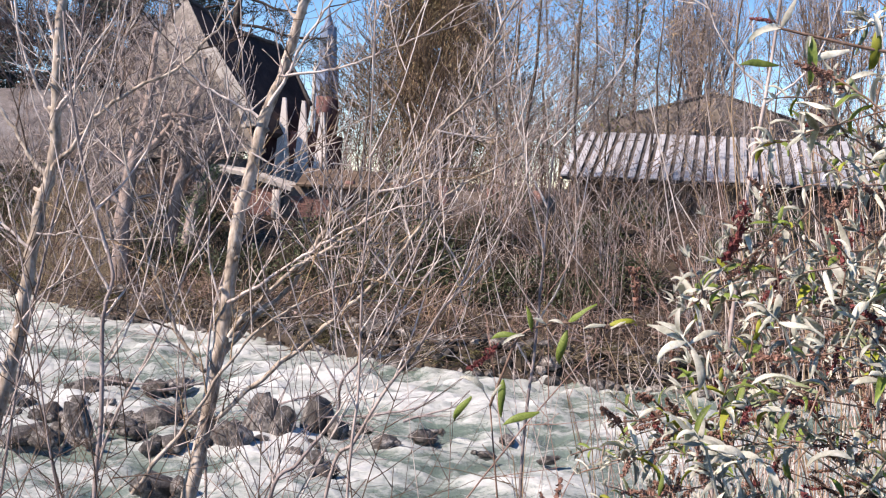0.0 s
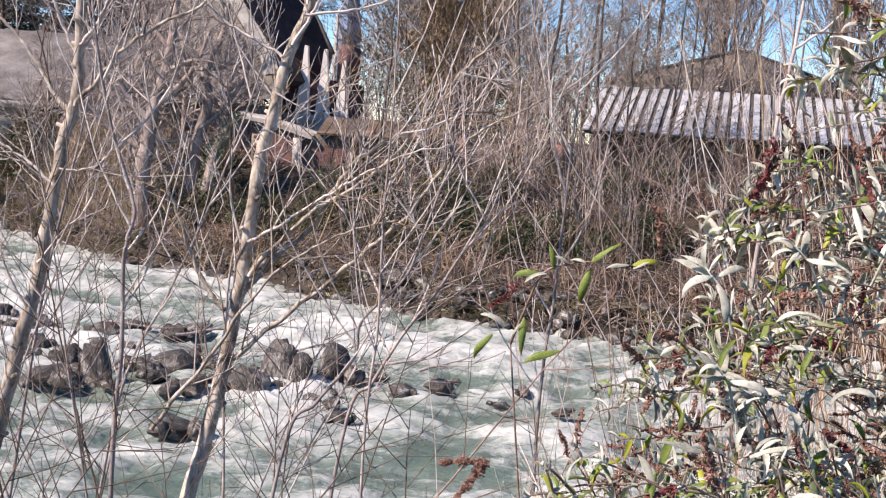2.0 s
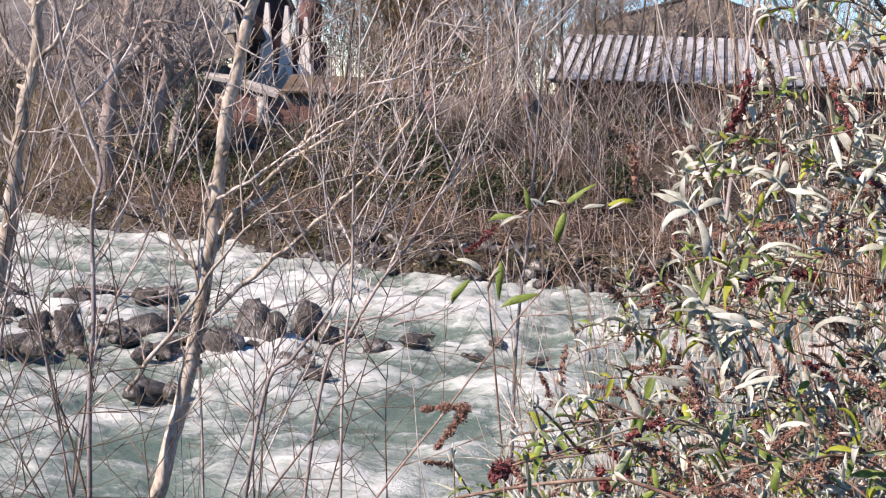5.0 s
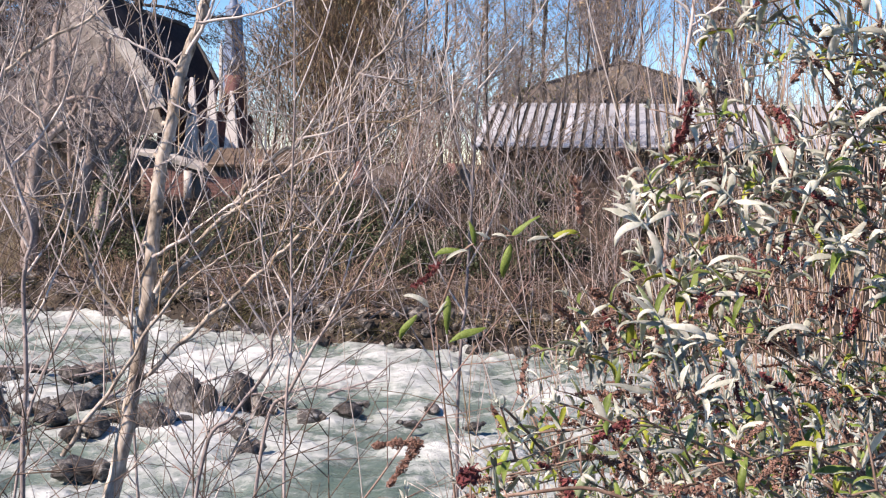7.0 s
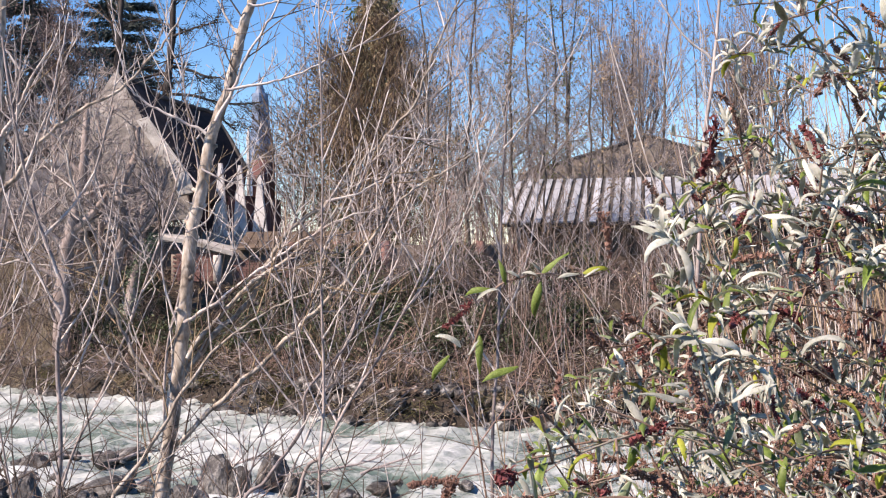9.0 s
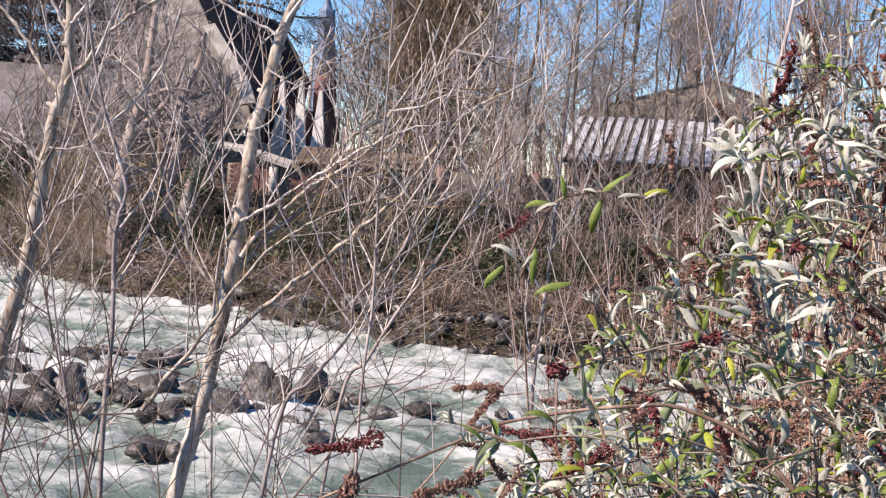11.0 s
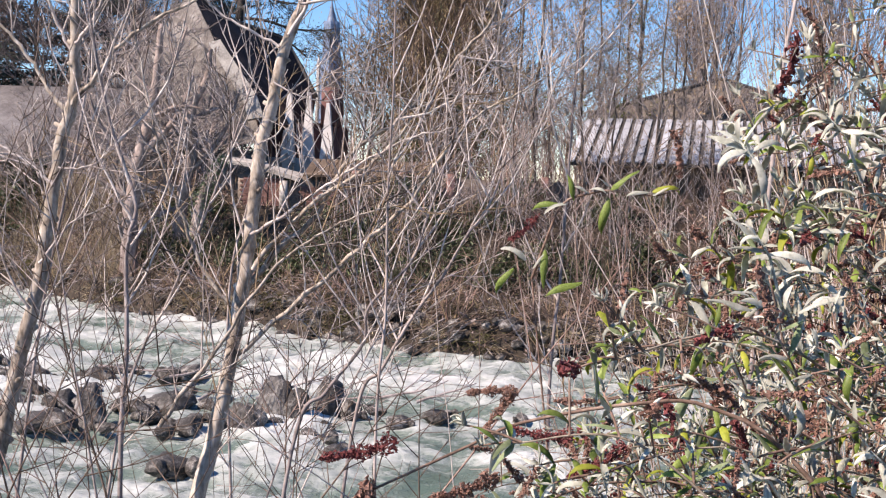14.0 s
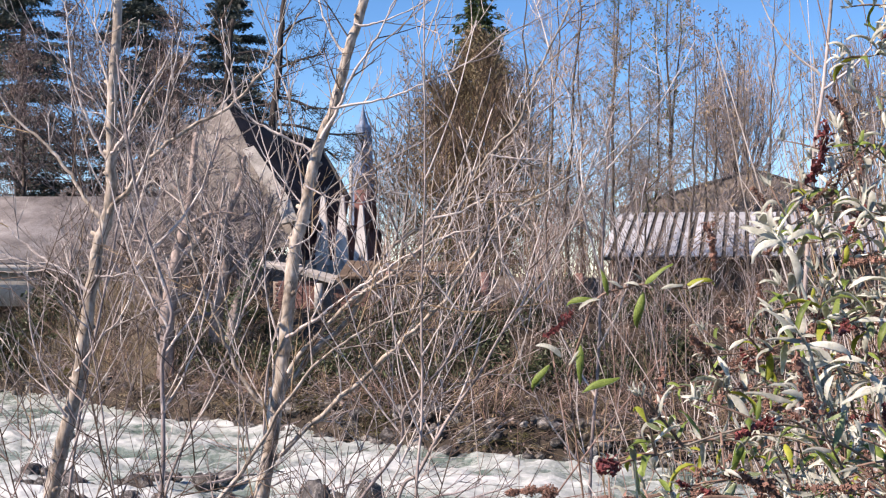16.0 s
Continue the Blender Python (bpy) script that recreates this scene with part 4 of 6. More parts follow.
conifer("cedar", 73, "tall dark blue-green cedar", (-22.3, 68, 3.5), 18.5, 6.0, NEEDLE, 38, 0.05, 260, 0.55, 0.4)
conifer("cedar", 74, "dark spreading cedar over the roof", (-18.0, 70, 3.5), 18, 5.2, NEEDLE, 40, 0.0, 200, 0.55, 0.35)

def far_woods():
    """Low leafless woods that close the view beyond the buildings."""
    rng = random.Random(76)
    g = Geo()
    for k in range(1000):
        x, y = rng.uniform(-55, 45), rng.uniform(86, 112)
        grow(g, rng, (x, y, 3.2), (rng.uniform(-0.2, 0.2), 0, 1), rng.uniform(4.0, 8.0), rng.uniform(0.04, 0.08), 1, 0.6, 0.3, 7, 0.12, 5, rmin=0.02, slot=k % 2)
    tagged(new("woods", g.mesh("woods", [TWIG_MAUVE, TWIG_BROWN])), "distant leafless brown woods", "woods", kind="stuff")


far_woods()

# reddish trees in front of the cedars, still carrying withered leaves
for k, (x, y, h) in enumerate(((-25, 58, 13), (-20.5, 57, 12.5), (-17.8, 58, 11.5), (-22.8, 59, 14.5), (-18.4, 60, 14.5))):
    t = big_bare_tree("beech", 81 + k, "brown tree with withered leaves still hanging", h, 0.16, 34, (DARK_BARK, TWIG_MAUVE), 0.8, 0.35, 0.3, 0.35, 6, leaves=(DEAD_LEAF, 200, 1.2))
    t.matrix_world = place(None, x, y, k, 1.0)
def limbed_tree(name, label, at, trunk, radii, limbs, mats, seed, twig=1.2, every=0.35, needles=None, rmin=0.012):
    """A tree whose trunk and limbs are given as (x, z) lines standing at one depth; twigs grow along them."""
    rng = random.Random(seed)
    b = thing(name, label, "tree", at)
    lines = []
    for k, (r, pts) in enumerate([(radii, trunk)] + limbs):
        depth, out = rng.uniform(-1, 1) * (0 if k == 0 else 0.6), []
        n = len(pts) - 1
        for i, (x, z) in enumerate(pts):
            out.append(Vector((x - at[0], depth * i / n + 0.15 * noise.noise((x, z, seed)), z - at[2])))
        line = bend(out, 5)
        line = [p + any_way(rng) * (0.12 * r[0]) for p in line]
        g = Geo()
        rad = [r[0] + (r[1] - r[0]) * i / (len(line) - 1) for i in range(len(line))]
        g.tube(line, rad, 7)
        lines.append((line, rad, part("trunk" if k == 0 else "limb", g, mats[0], b)))
    for k, (line, rad, wood) in enumerate(lines):
        g, leaves, run = Geo(), Geo(), 0.0
        for i in range(2, len(line)):
            ax = (line[i] - line[i - 1])
            run += ax.length * (0.3 if k == 0 else 1.0)
            while run > every:
                run -= every * rng.uniform(0.7, 1.3)
                off = any_way(rng)
                ends, _ = grow(g, rng, line[i].lerp(line[i - 1], rng.random()), ax.normalized() * 0.5 + off, twig * rng.uniform(0.5, 1.3), max(rad[i] * 0.4, rmin * 1.3), 2, 0.8, 0.1, 4, 0.25, 5, rmin=rmin)
                if needles:
                    for _ in range(needles[1]):
                        q = rng.choice(ends[1:]) + any_way(rng) * rng.uniform(0.05, 0.3)
                        leaves.blade(q, any_way(rng), any_way(rng), rng.uniform(0.1, 0.22), rng.uniform(0.035, 0.06))
        part("twig_mass", g, mats[1], wood, kind="stuff")
        if leaves.v:
            part("needle_mass", leaves, needles[0], wood, kind="stuff")
    return b


limbed_tree("pine", "dark-limbed pine with level boughs beside the gable", (-13.0, 57, 3.3), [(-13.0, 3.3), (-12.7, 9.0), (-12.55, 12.1), (-12.35, 13.7), (-12.2, 16.2), (-12.1, 18)], (0.24, 0.1),
            [((0.09, 0.03), [(-12.5, 12.9), (-11.6, 12.7), (-10.6, 12.35), (-9.6, 12.3)]), ((0.08, 0.03), [(-12.6, 11.6), (-11.3, 11.5), (-10.3, 11.2), (-9.2, 11.1), (-8.2, 11.2)]),
             ((0.08, 0.03), [(-12.65, 10.9), (-11.2, 10.9), (-10.2, 10.5), (-9.4, 9.9)]), ((0.07, 0.03), [(-12.3, 14.2), (-11.3, 14.6), (-10.2, 14.9)]), ((0.07, 0.03), [(-12.5, 12.6), (-13.6, 12.4), (-14.6, 12.2)]),
             ((0.06, 0.03), [(-12.3, 14.6), (-13.2, 15.0), (-14.2, 14.9)]), ((0.06, 0.03), [(-12.2, 15.8), (-11.4, 16.4), (-10.6, 16.6)])], (PINE_BARK, PINE_BARK), 91, 1.3, 0.16, (NEEDLE, 22))
limbed_tree("pine", "dark slender pine trunk behind the roof", (-15.2, 57, 3.3), [(-15.2, 3.3), (-15.1, 10), (-14.8, 13.5), (-14.5, 16.5)], (0.2, 0.1),
            [((0.06, 0.03), [(-15.0, 12.0), (-15.8, 12.4), (-16.6, 12.5)]), ((0.06, 0.03), [(-14.9, 13.0), (-14.0, 13.4), (-13.4, 13.5)])], (PINE_BARK, PINE_BARK), 94, 1.1, 0.2, (NEEDLE, 16))
def plane_tree(seed, label):
    rng = random.Random(seed)
    b = thing("plane_tree", label, "tree", group="pollarded trees behind the house")
    g = Geo()
    g.tube([(0, 0, -0.3), (0.1, 0, 3), (0, 0.1, 6.2)], [0.4, 0.34, 0.3], 8)
    part("trunk", g, DARK_BARK, b)
    for k in range(40):
        a, out = rng.uniform(0, 6.28), rng.random() ** 0.7
        g = Geo()
        way = Vector((math.cos(a) * 0.55 * out, math.sin(a) * 0.55 * out, 1))
        grow(g, rng, (math.cos(a) * 0.5 * out, math.sin(a) * 0.5 * out, rng.uniform(4.6, 6.4)), way, rng.uniform(5.6, 7.6) * (1.05 - 0.3 * out), 0.06, 2, 0.38, 0.5, 7, 0.12, 7, rmin=0.012)
        part("limb", g, (TWIG_MAUVE, TWIG_BROWN)[k % 3 == 0], b)
    return b


scatter(plane_tree(92, "round-headed leafless tree with dense upright twigs"), [place(None, x, y, 2.1 * k, size, 3.3) for k, (x, y, size) in enumerate(((10.6, 68, 1.04), (17.6, 70, 1.02)))])
limbed_tree("old_tree", "crooked grey-brown leafless tree on the bank", (-12.3, 40, 1.2), [(-12.3, 1.2), (-12.23, 3.3), (-12.0, 5.0), (-11.64, 6.27), (-11.5, 7.36), (-11.35, 9.2)], (0.3, 0.1),
            [((0.14, 0.04), [(-11.95, 5.1), (-11.2, 5.7), (-10.6, 6.5), (-10.2, 7.6)]), ((0.1, 0.03), [(-11.7, 6.1), (-11.0, 6.5), (-10.3, 6.6), (-9.8, 6.5)]), ((0.12, 0.03), [(-12.1, 4.6), (-12.9, 5.4), (-13.4, 6.3), (-13.8, 7.6)]),
             ((0.1, 0.03), [(-11.55, 6.9), (-12.2, 7.6), (-12.7, 8.5)]), ((0.1, 0.03), [(-12.2, 3.6), (-13.2, 4.1), (-14.2, 5.0), (-14.9, 6.2)]), ((0.09, 0.03), [(-11.5, 7.3), (-10.9, 8.2), (-10.6, 9.2)])], (OLD_BARK, TWIG_GREY), 93, 1.4, 0.15, rmin=0.012)
limbed_tree("old_tree", "crooked grey-brown leafless tree on the bank", (-10.9, 41, 2.3), [(-10.9, 2.3), (-10.8, 3.8), (-10.5, 5.2), (-10.6, 6.4), (-10.1, 7.6), (-10.0, 8.6)], (0.24, 0.07),
            [((0.1, 0.03), [(-10.7, 4.4), (-9.9, 5.2), (-9.3, 6.3), (-9.0, 7.3)]), ((0.1, 0.03), [(-10.55, 5.4), (-11.3, 6.2), (-11.6, 7.4)]), ((0.08, 0.03), [(-10.6, 6.2), (-9.8, 6.6), (-9.2, 6.5)])], (OLD_BARK, TWIG_MAUVE), 96, 1.3, 0.16, rmin=0.012)
t = big_bare_tree("old_tree", 97, "small crooked leafless tree on the bank", 8.2, 0.3, 20, (OLD_BARK, TWIG_GREY), 1.1, 0.2, 0.2, 0.55, 5, wobble=0.4, rmin=0.017, slots=(0, 1, 1))
t.matrix_world = place(None, -16.4, 47.5, 0.4, 0.62)
t = big_bare_tree("ash", 98, "twiggy grey-brown leafless tree before the gable", 9.5, 0.17, 46, (OLD_BARK, TWIG_GREY), 0.9, 0.35, 0.15, 0.34, 6, wobble=0.2, rmin=0.013)
t.matrix_world = place(None, -12.6, 46.2, 0.4, 0.86)
copy_thing(t, place(None, -14.6, 46.6, 2.2, 0.95))
copy_thing(t, place(None, -11.0, 45.6, 4.0, 0.7))
copy_thing(t, place(None, -18.2, 47.0, 5.1, 0.7))
copy_thing(t, place(None, -14.0, 44.0, 1.2, 0.6))


def ivy_trunk():
    rng = random.Random(95)
    b = thing("ivy_stump", "leaning ivy-clad trunk beside the brick shed", "tree", (-10.25, 40.5, 2.8))
    line = bend([(0, 0, -0.4), (0.2, 0, 0.8), (0.46, 0, 1.45), (0.85, 0, 2.1)], 5)
    g = Geo()
    g.tube(line, [0.2 - 0.006 * i for i in range(len(line))], 7)
    part("trunk", g, OLD_BARK, b)
    g = Geo()
    for _ in range(1500):
        i = rng.randrange(len(line))
        p = line[i] + any_way(rng) * rng.uniform(0.12, 0.42 - 0.012 * i)
        g.blade(p, any_way(rng), any_way(rng), rng.uniform(0.06, 0.12), rng.uniform(0.05, 0.08))
    part("ivy", g, IVY_PALE, b, "dusty green ivy leaves", kind="stuff")


ivy_trunk()


# ---- saplings on the near bank ----
def sapling(name, label, spine, radii, branches, seed, twig_len=0.5, twig_every=0.16, trunk_mat=BARK, sides=9, group="", flat=0.6):
    """spine and each branch: a few places that the wood passes through."""
    rng = random.Random(seed)
    b = thing(name, label, "tree", group=group)
    g = Geo()
    line = bend(spine, 8)
    n = len(line) - 1
    off = radii[0] * 0.3
    line = [p + Vector((noise.noise((i * 0.37, seed, 1)), noise.noise((i * 0.37, seed, 5)), 0)) * off for i, p in enumerate(line)]
    rad = [radii[0] + (radii[1] - radii[0]) * i / n for i in range(n + 1)]
    rad = [r * (1 + 0.16 * noise.noise((i * 0.7, seed, 0))) for i, r in enumerate(rad)]
    g.tube(line, rad, sides)
    for i in range(2, n, 3):            # knots and the stubs of shed twigs
        a = rng.uniform(0, 6.28)
        g.tube([line[i], line[i] + Vector((math.cos(a), math.sin(a), 0.5)) * rad[i] * rng.uniform(1.2, 1.8)], [rad[i] * 0.6, rad[i] * 0.3], 6)
    lines = [(line, rad, 0.4, part("trunk", g, trunk_mat, b))]
    for pts, r in branches:
        g = Geo()
        r *= 0.95
        ln = [p + any_way(rng) * min(0.01, r * 0.6) for p in bend(pts, 5)]
        rr = [max(0.0026, r * (1 + 0.12 * rng.uniform(-1, 1)) * (1 - 0.75 * i / (len(ln) - 1))) for i in range(len(ln))]
        g.tube(ln, rr, 6)
        lines.append((ln, rr, 1.0, part("branch", g, trunk_mat if r > 0.012 else TWIG, b)))
    for ln, rr, dens, wood in lines:
        tw = Geo()
        run = 0.0
        for i in range(1, len(ln)):
            run += (ln[i] - ln[i - 1]).length * dens
            if run > twig_every:
                run -= twig_every * rng.uniform(0.6, 1.4)
                ax = (ln[i] - ln[i - 1]).normalized()
                off = any_way(rng)
                off.y *= flat
                off -= ax * off.dot(ax)
                w = ax * 0.8 + off.normalized() * 0.8 + Vector((0, 0, 0.2))
                grow(tw, rng, ln[i], w, twig_len * rng.uniform(0.4, 1.4), min(max(rr[i] * 0.6, 0.004), 0.0055), 1, 0.75, 0.3, 4, 0.1, 6, flat=flat, slot=rng.choice((0, 0, 0, 1, 2, 3)), rmin=0.0027)
        if tw.v:
            part("twig_mass", tw, [TWIG, TWIG_BROWN, TWIG_OCHRE, TWIG_GREY], wood, kind="stuff")
    return b


def upright(y, *places):
    """Places (x, z) of a stem that stays at one distance from the path, give or take a hand."""
    return [Vector((x, y + 0.12 * noise.noise((x, z, y * 7)), z)) for x, z in places]


leaning = [(upright(5.90, (-1.31, 4.00), (-1.12, 4.22), (-0.98, 4.35), (-0.86, 4.57), (-0.74, 4.73), (-0.58, 4.84), (-0.34, 5.11), (-0.18, 5.29), (-0.05, 5.59), (0.10, 5.89)), 0.017),
           (upright(5.87, (-1.26, 4.10), (-1.11, 4.30), (-0.94, 4.46), (-0.77, 4.57), (-0.62, 4.71), (-0.47, 4.92), (-0.40, 5.22)), 0.014),
           (upright(5.84, (-1.26, 4.27), (-1.11, 4.37), (-0.90, 4.52), (-0.74, 4.63), (-0.50, 4.76), (-0.31, 4.81)), 0.011),
           (upright(5.65, (-1.62, 3.38), (-1.51, 3.55), (-1.41, 3.68), (-1.23, 3.97), (-1.07, 4.18), (-0.92, 4.29), (-0.74, 4.39), (-0.53, 4.45)), 0.013),
           (upright(5.90, (-1.37, 3.64), (-1.09, 3.91), (-0.87, 4.11), (-0.68, 4.29), (-0.50, 4.47), (-0.37, 4.68), (-0.21, 4.87), (-0.05, 4.97), (0.11, 5.07)), 0.015)]
leaning += [(upright(5.81, (-1.34, 3.95), (-1.42, 4.03), (-1.53, 4.22), (-1.58, 4.35), (-1.68, 4.59), (-1.73, 4.80), (-1.79, 5.07), (-1.85, 5.37)), 0.013),
            (upright(5.90, (-1.29, 4.21), (-1.35, 4.38), (-1.38, 4.59), (-1.37, 4.81), (-1.42, 5.03)), 0.007),
            (upright(5.87, (-1.15, 5.17), (-1.29, 5.24), (-1.43, 5.31), (-1.51, 5.40), (-1.57, 5.59), (-1.60, 5.81)), 0.009),
            (upright(5.84, (-1.10, 5.22), (-1.01, 5.37), (-0.95, 5.51), (-0.85, 5.67), (-0.78, 5.80), (-0.72, 5.99)), 0.011),
            (upright(5.81, (-1.05, 5.36), (-0.85, 5.39), (-0.71, 5.43), (-0.58, 5.49), (-0.40, 5.58), (-0.21, 5.74)), 0.007),
            (upright(5.90, (-0.99, 5.62), (-1.07, 5.73), (-1.14, 5.90), (-1.18, 6.06)), 0.008),
            (upright(5.87, (-0.95, 5.77), (-0.86, 5.77), (-0.75, 5.81), (-0.62, 5.87)), 0.007)]
leaning += [(upright(5.84, (-1.17, 5.00), (-1.05, 4.94), (-0.90, 4.92), (-0.77, 4.97)), 0.005),
            (upright(5.81, (-1.24, 4.70), (-1.14, 4.75), (-1.08, 4.86), (-1.00, 4.97)), 0.005),
            (upright(5.86, (-0.58, 4.84), (-0.43, 4.88), (-0.24, 5.0), (-0.13, 5.18)), 0.007),
            (upright(5.86, (-0.30, 5.15), (-0.19, 5.13), (-0.03, 5.13)), 0.006)]
sapling("sapling", "pale-barked leafless sapling with a leaning trunk",
        upright(5.9, (-1.95, 1.4), (-1.62, 2.49), (-1.5, 2.95), (-1.38, 3.51), (-1.31, 4.0), (-1.28, 4.27), (-1.24, 4.67), (-1.19, 4.89), (-1.14, 5.16), (-1.06, 5.38), (-0.99, 5.65), (-0.91, 5.9), (-0.7, 6.6)), (0.043, 0.02),
        leaning, 101, 0.46, 0.13)
swept = [(upright(5.90, (-2.17, 4.82), (-2.27, 4.94), (-2.37, 5.08), (-2.50, 5.22), (-2.64, 5.35), (-2.79, 5.57)), 0.014),
         (upright(5.87, (-2.14, 4.87), (-2.05, 4.97), (-1.93, 5.12), (-1.77, 5.25), (-1.55, 5.38), (-1.41, 5.52), (-1.31, 5.65), (-1.23, 5.84)), 0.014),
         (upright(5.84, (-2.21, 4.48), (-2.31, 4.56), (-2.44, 4.64), (-2.55, 4.72), (-2.66, 4.83)), 0.01),
         (upright(5.81, (-2.18, 4.56), (-2.09, 4.56), (-2.00, 4.59), (-1.94, 4.66), (-1.92, 4.78)), 0.006),
         (upright(5.90, (-2.13, 5.08), (-2.22, 5.25), (-2.31, 5.49), (-2.34, 5.74), (-2.36, 5.90)), 0.011),
         (upright(5.87, (-2.12, 5.15), (-2.03, 5.27), (-1.96, 5.41), (-1.85, 5.60), (-1.80, 5.79)), 0.01)]
swept += [(upright(5.84, (-2.26, 4.10), (-2.14, 4.27), (-2.03, 4.40), (-1.97, 4.65)), 0.008),
          (upright(5.81, (-2.36, 3.67), (-2.47, 3.77), (-2.58, 3.85), (-2.66, 3.99)), 0.007),
          (upright(5.87, (-2.11, 5.41), (-2.16, 5.57), (-2.19, 5.73), (-2.22, 5.90)), 0.009),
          (upright(5.84, (-2.31, 3.88), (-2.43, 4.10), (-2.49, 4.37), (-2.52, 4.64)), 0.008)]
sapling("sapling", "pale-barked leafless sapling with upswept branches",
        upright(5.9, (-2.75, 1.4), (-2.56, 2.7), (-2.45, 3.32), (-2.38, 3.66), (-2.28, 4.04), (-2.24, 4.37), (-2.20, 4.70), (-2.15, 4.86), (-2.13, 5.11), (-2.12, 5.41), (-2.10, 5.74), (-2.08, 6.6)), (0.042, 0.02),
        swept, 102, 0.46, 0.13)
thin = (("thin leafless sapling with fine twigs", [(-1.75, 5.7, 1.5), (-1.81, 5.7, 3.35), (-1.79, 5.7, 4.1), (-1.76, 5.7, 4.4), (-1.9, 5.7, 4.8), (-2.05, 5.7, 5.6)], 0.015),
        ("thin straight leafless sapling", [(-0.55, 5.5, 1.6), (-0.58, 5.5, 3.5), (-0.58, 5.5, 4.45), (-0.57, 5.5, 5.0), (-0.59, 5.5, 6.2)], 0.0085),
        ("thin straight leafless sapling", [(0.2, 6.2, 1.6), (0.2, 6.2, 3.6), (0.25, 6.2, 4.6), (0.3, 6.2, 5.4)], 0.011),
        ("thin leafless shoot with pale twigs", [(-2.3, 6.4, 1.3), (-2.0, 6.4, 3.4), (-1.6, 6.4, 4.4), (-1.3, 6.4, 5.3)], 0.011),
        ("thin leafless shoot with reddish twigs", [(-2.9, 6.8, 1.2), (-2.6, 6.8, 3.8), (-2.4, 6.8, 4.9), (-2.3, 6.8, 6.0)], 0.012),
        ("thin leafless shoot with reddish twigs", [(-1.6, 7.4, 1.0), (-1.7, 7.4, 3.8), (-1.5, 7.4, 5.0), (-1.6, 7.4, 6.0)], 0.011))
thin += (("thin leafless stem forking over the water", [(-1.2, 5.65, 1.6), (-0.98, 5.65, 3.3), (-0.86, 5.65, 3.57), (-0.70, 5.65, 3.80), (-0.65, 5.65, 3.98), (-0.48, 5.65, 4.19), (-0.40, 5.65, 4.4), (-0.28, 5.65, 4.81)], 0.011),
         ("thin leafless stem forking over the water", [(-0.9, 5.65, 1.6), (-0.72, 5.65, 3.4), (-0.60, 5.65, 3.70), (-0.45, 5.65, 3.94), (-0.32, 5.65, 4.14), (-0.25, 5.65, 4.30), (-0.12, 5.65, 4.48), (-0.05, 5.65, 4.71)], 0.01))
for k, (label, spine, r) in enumerate(thin):
    rng = random.Random(200 + k)
    br = []
    kinked = [Vector(spine[0])]
    for a, c in zip(spine, spine[1:]):
        for t in (0.5, 1.0) if len(spine) < 7 else (1.0,):
            kinked.append(Vector(a).lerp(Vector(c), t) + Vector((rng.uniform(-0.015, 0.015), rng.uniform(-0.04, 0.04), 0)))
    spine = kinked
    line = bend(spine, 4)
    for j in range(6):
        p = line[int(len(line) * (0.35 + 0.1 * j))]
        d = rng.choice((-1, 1)) * rng.uniform(0.15, 0.4)
        br.append(([p, p + Vector((d * 0.6, rng.uniform(-0.1, 0.1), 0.3)), p + Vector((d * 1.1, rng.uniform(-0.2, 0.2), rng.uniform(0.6, 0.9)))], r * 0.55))
    sapling("thin_sapling", label, spine, (r, r * 0.35), br, 110 + k, 0.4, 0.4, (TWIG_MAUVE, TWIG_GREY)[k % 2], 6, "thin saplings on the near bank")


def low_tangle():
    """Straight thin stems that fan out low over the water, each with alternate side twigs."""
    rng = random.Random(440)
    for k in range(7):
        x, y = -2.75 + 0.37 * k + rng.uniform(-0.15, 0.15), rng.uniform(4.4, 6.2)
        b = thing("thorn_shrub", "low leafless shrub with straight red-brown twigs", "shrub", group="low shrubs on the near bank")
        zb = ground_z(x, y) - 0.03
        for j in range(3):
            g = Geo()
            lean = rng.uniform(-0.75, 0.75)
            way = Vector((lean, rng.uniform(-0.12, 0.12), 1)).normalized()
            top = rng.uniform(3.5, 4.35) if x < -0.6 else rng.uniform(3.4, 3.9)
            length, r, mat = (top - zb) / way.z, rng.uniform(0.006, 0.0095), rng.randrange(3)
            line, rad = grow(g, rng, (x, y, zb), way, length, r, 0, 0.8, 0.1, 0, 0.05, 10, sides=5)
            side = 1
            for i in range(4, 10):
                for f in (0.2,) if i < 7 else (0.0, 0.5):
                    p = line[i].lerp(line[i + 1], f)
                    ax, side = (line[i + 1] - line[i]).normalized(), -side
                    off = Vector((ax.z, rng.uniform(-0.5, 0.5), -ax.x)) * side
                    grow(g, rng, p, ax * 0.75 + off * rng.uniform(0.5, 0.9), rng.uniform(0.25, 0.75), max(rad[i] * 0.5, 0.0032), 1, 0.8, 0.15, 2, 0.07, 5, flat=0.5, rmin=0.0023)
            part("stem", g, (TWIG_BROWN, TWIG_BROWN, TWIG_RED)[mat], b)


low_tangle()


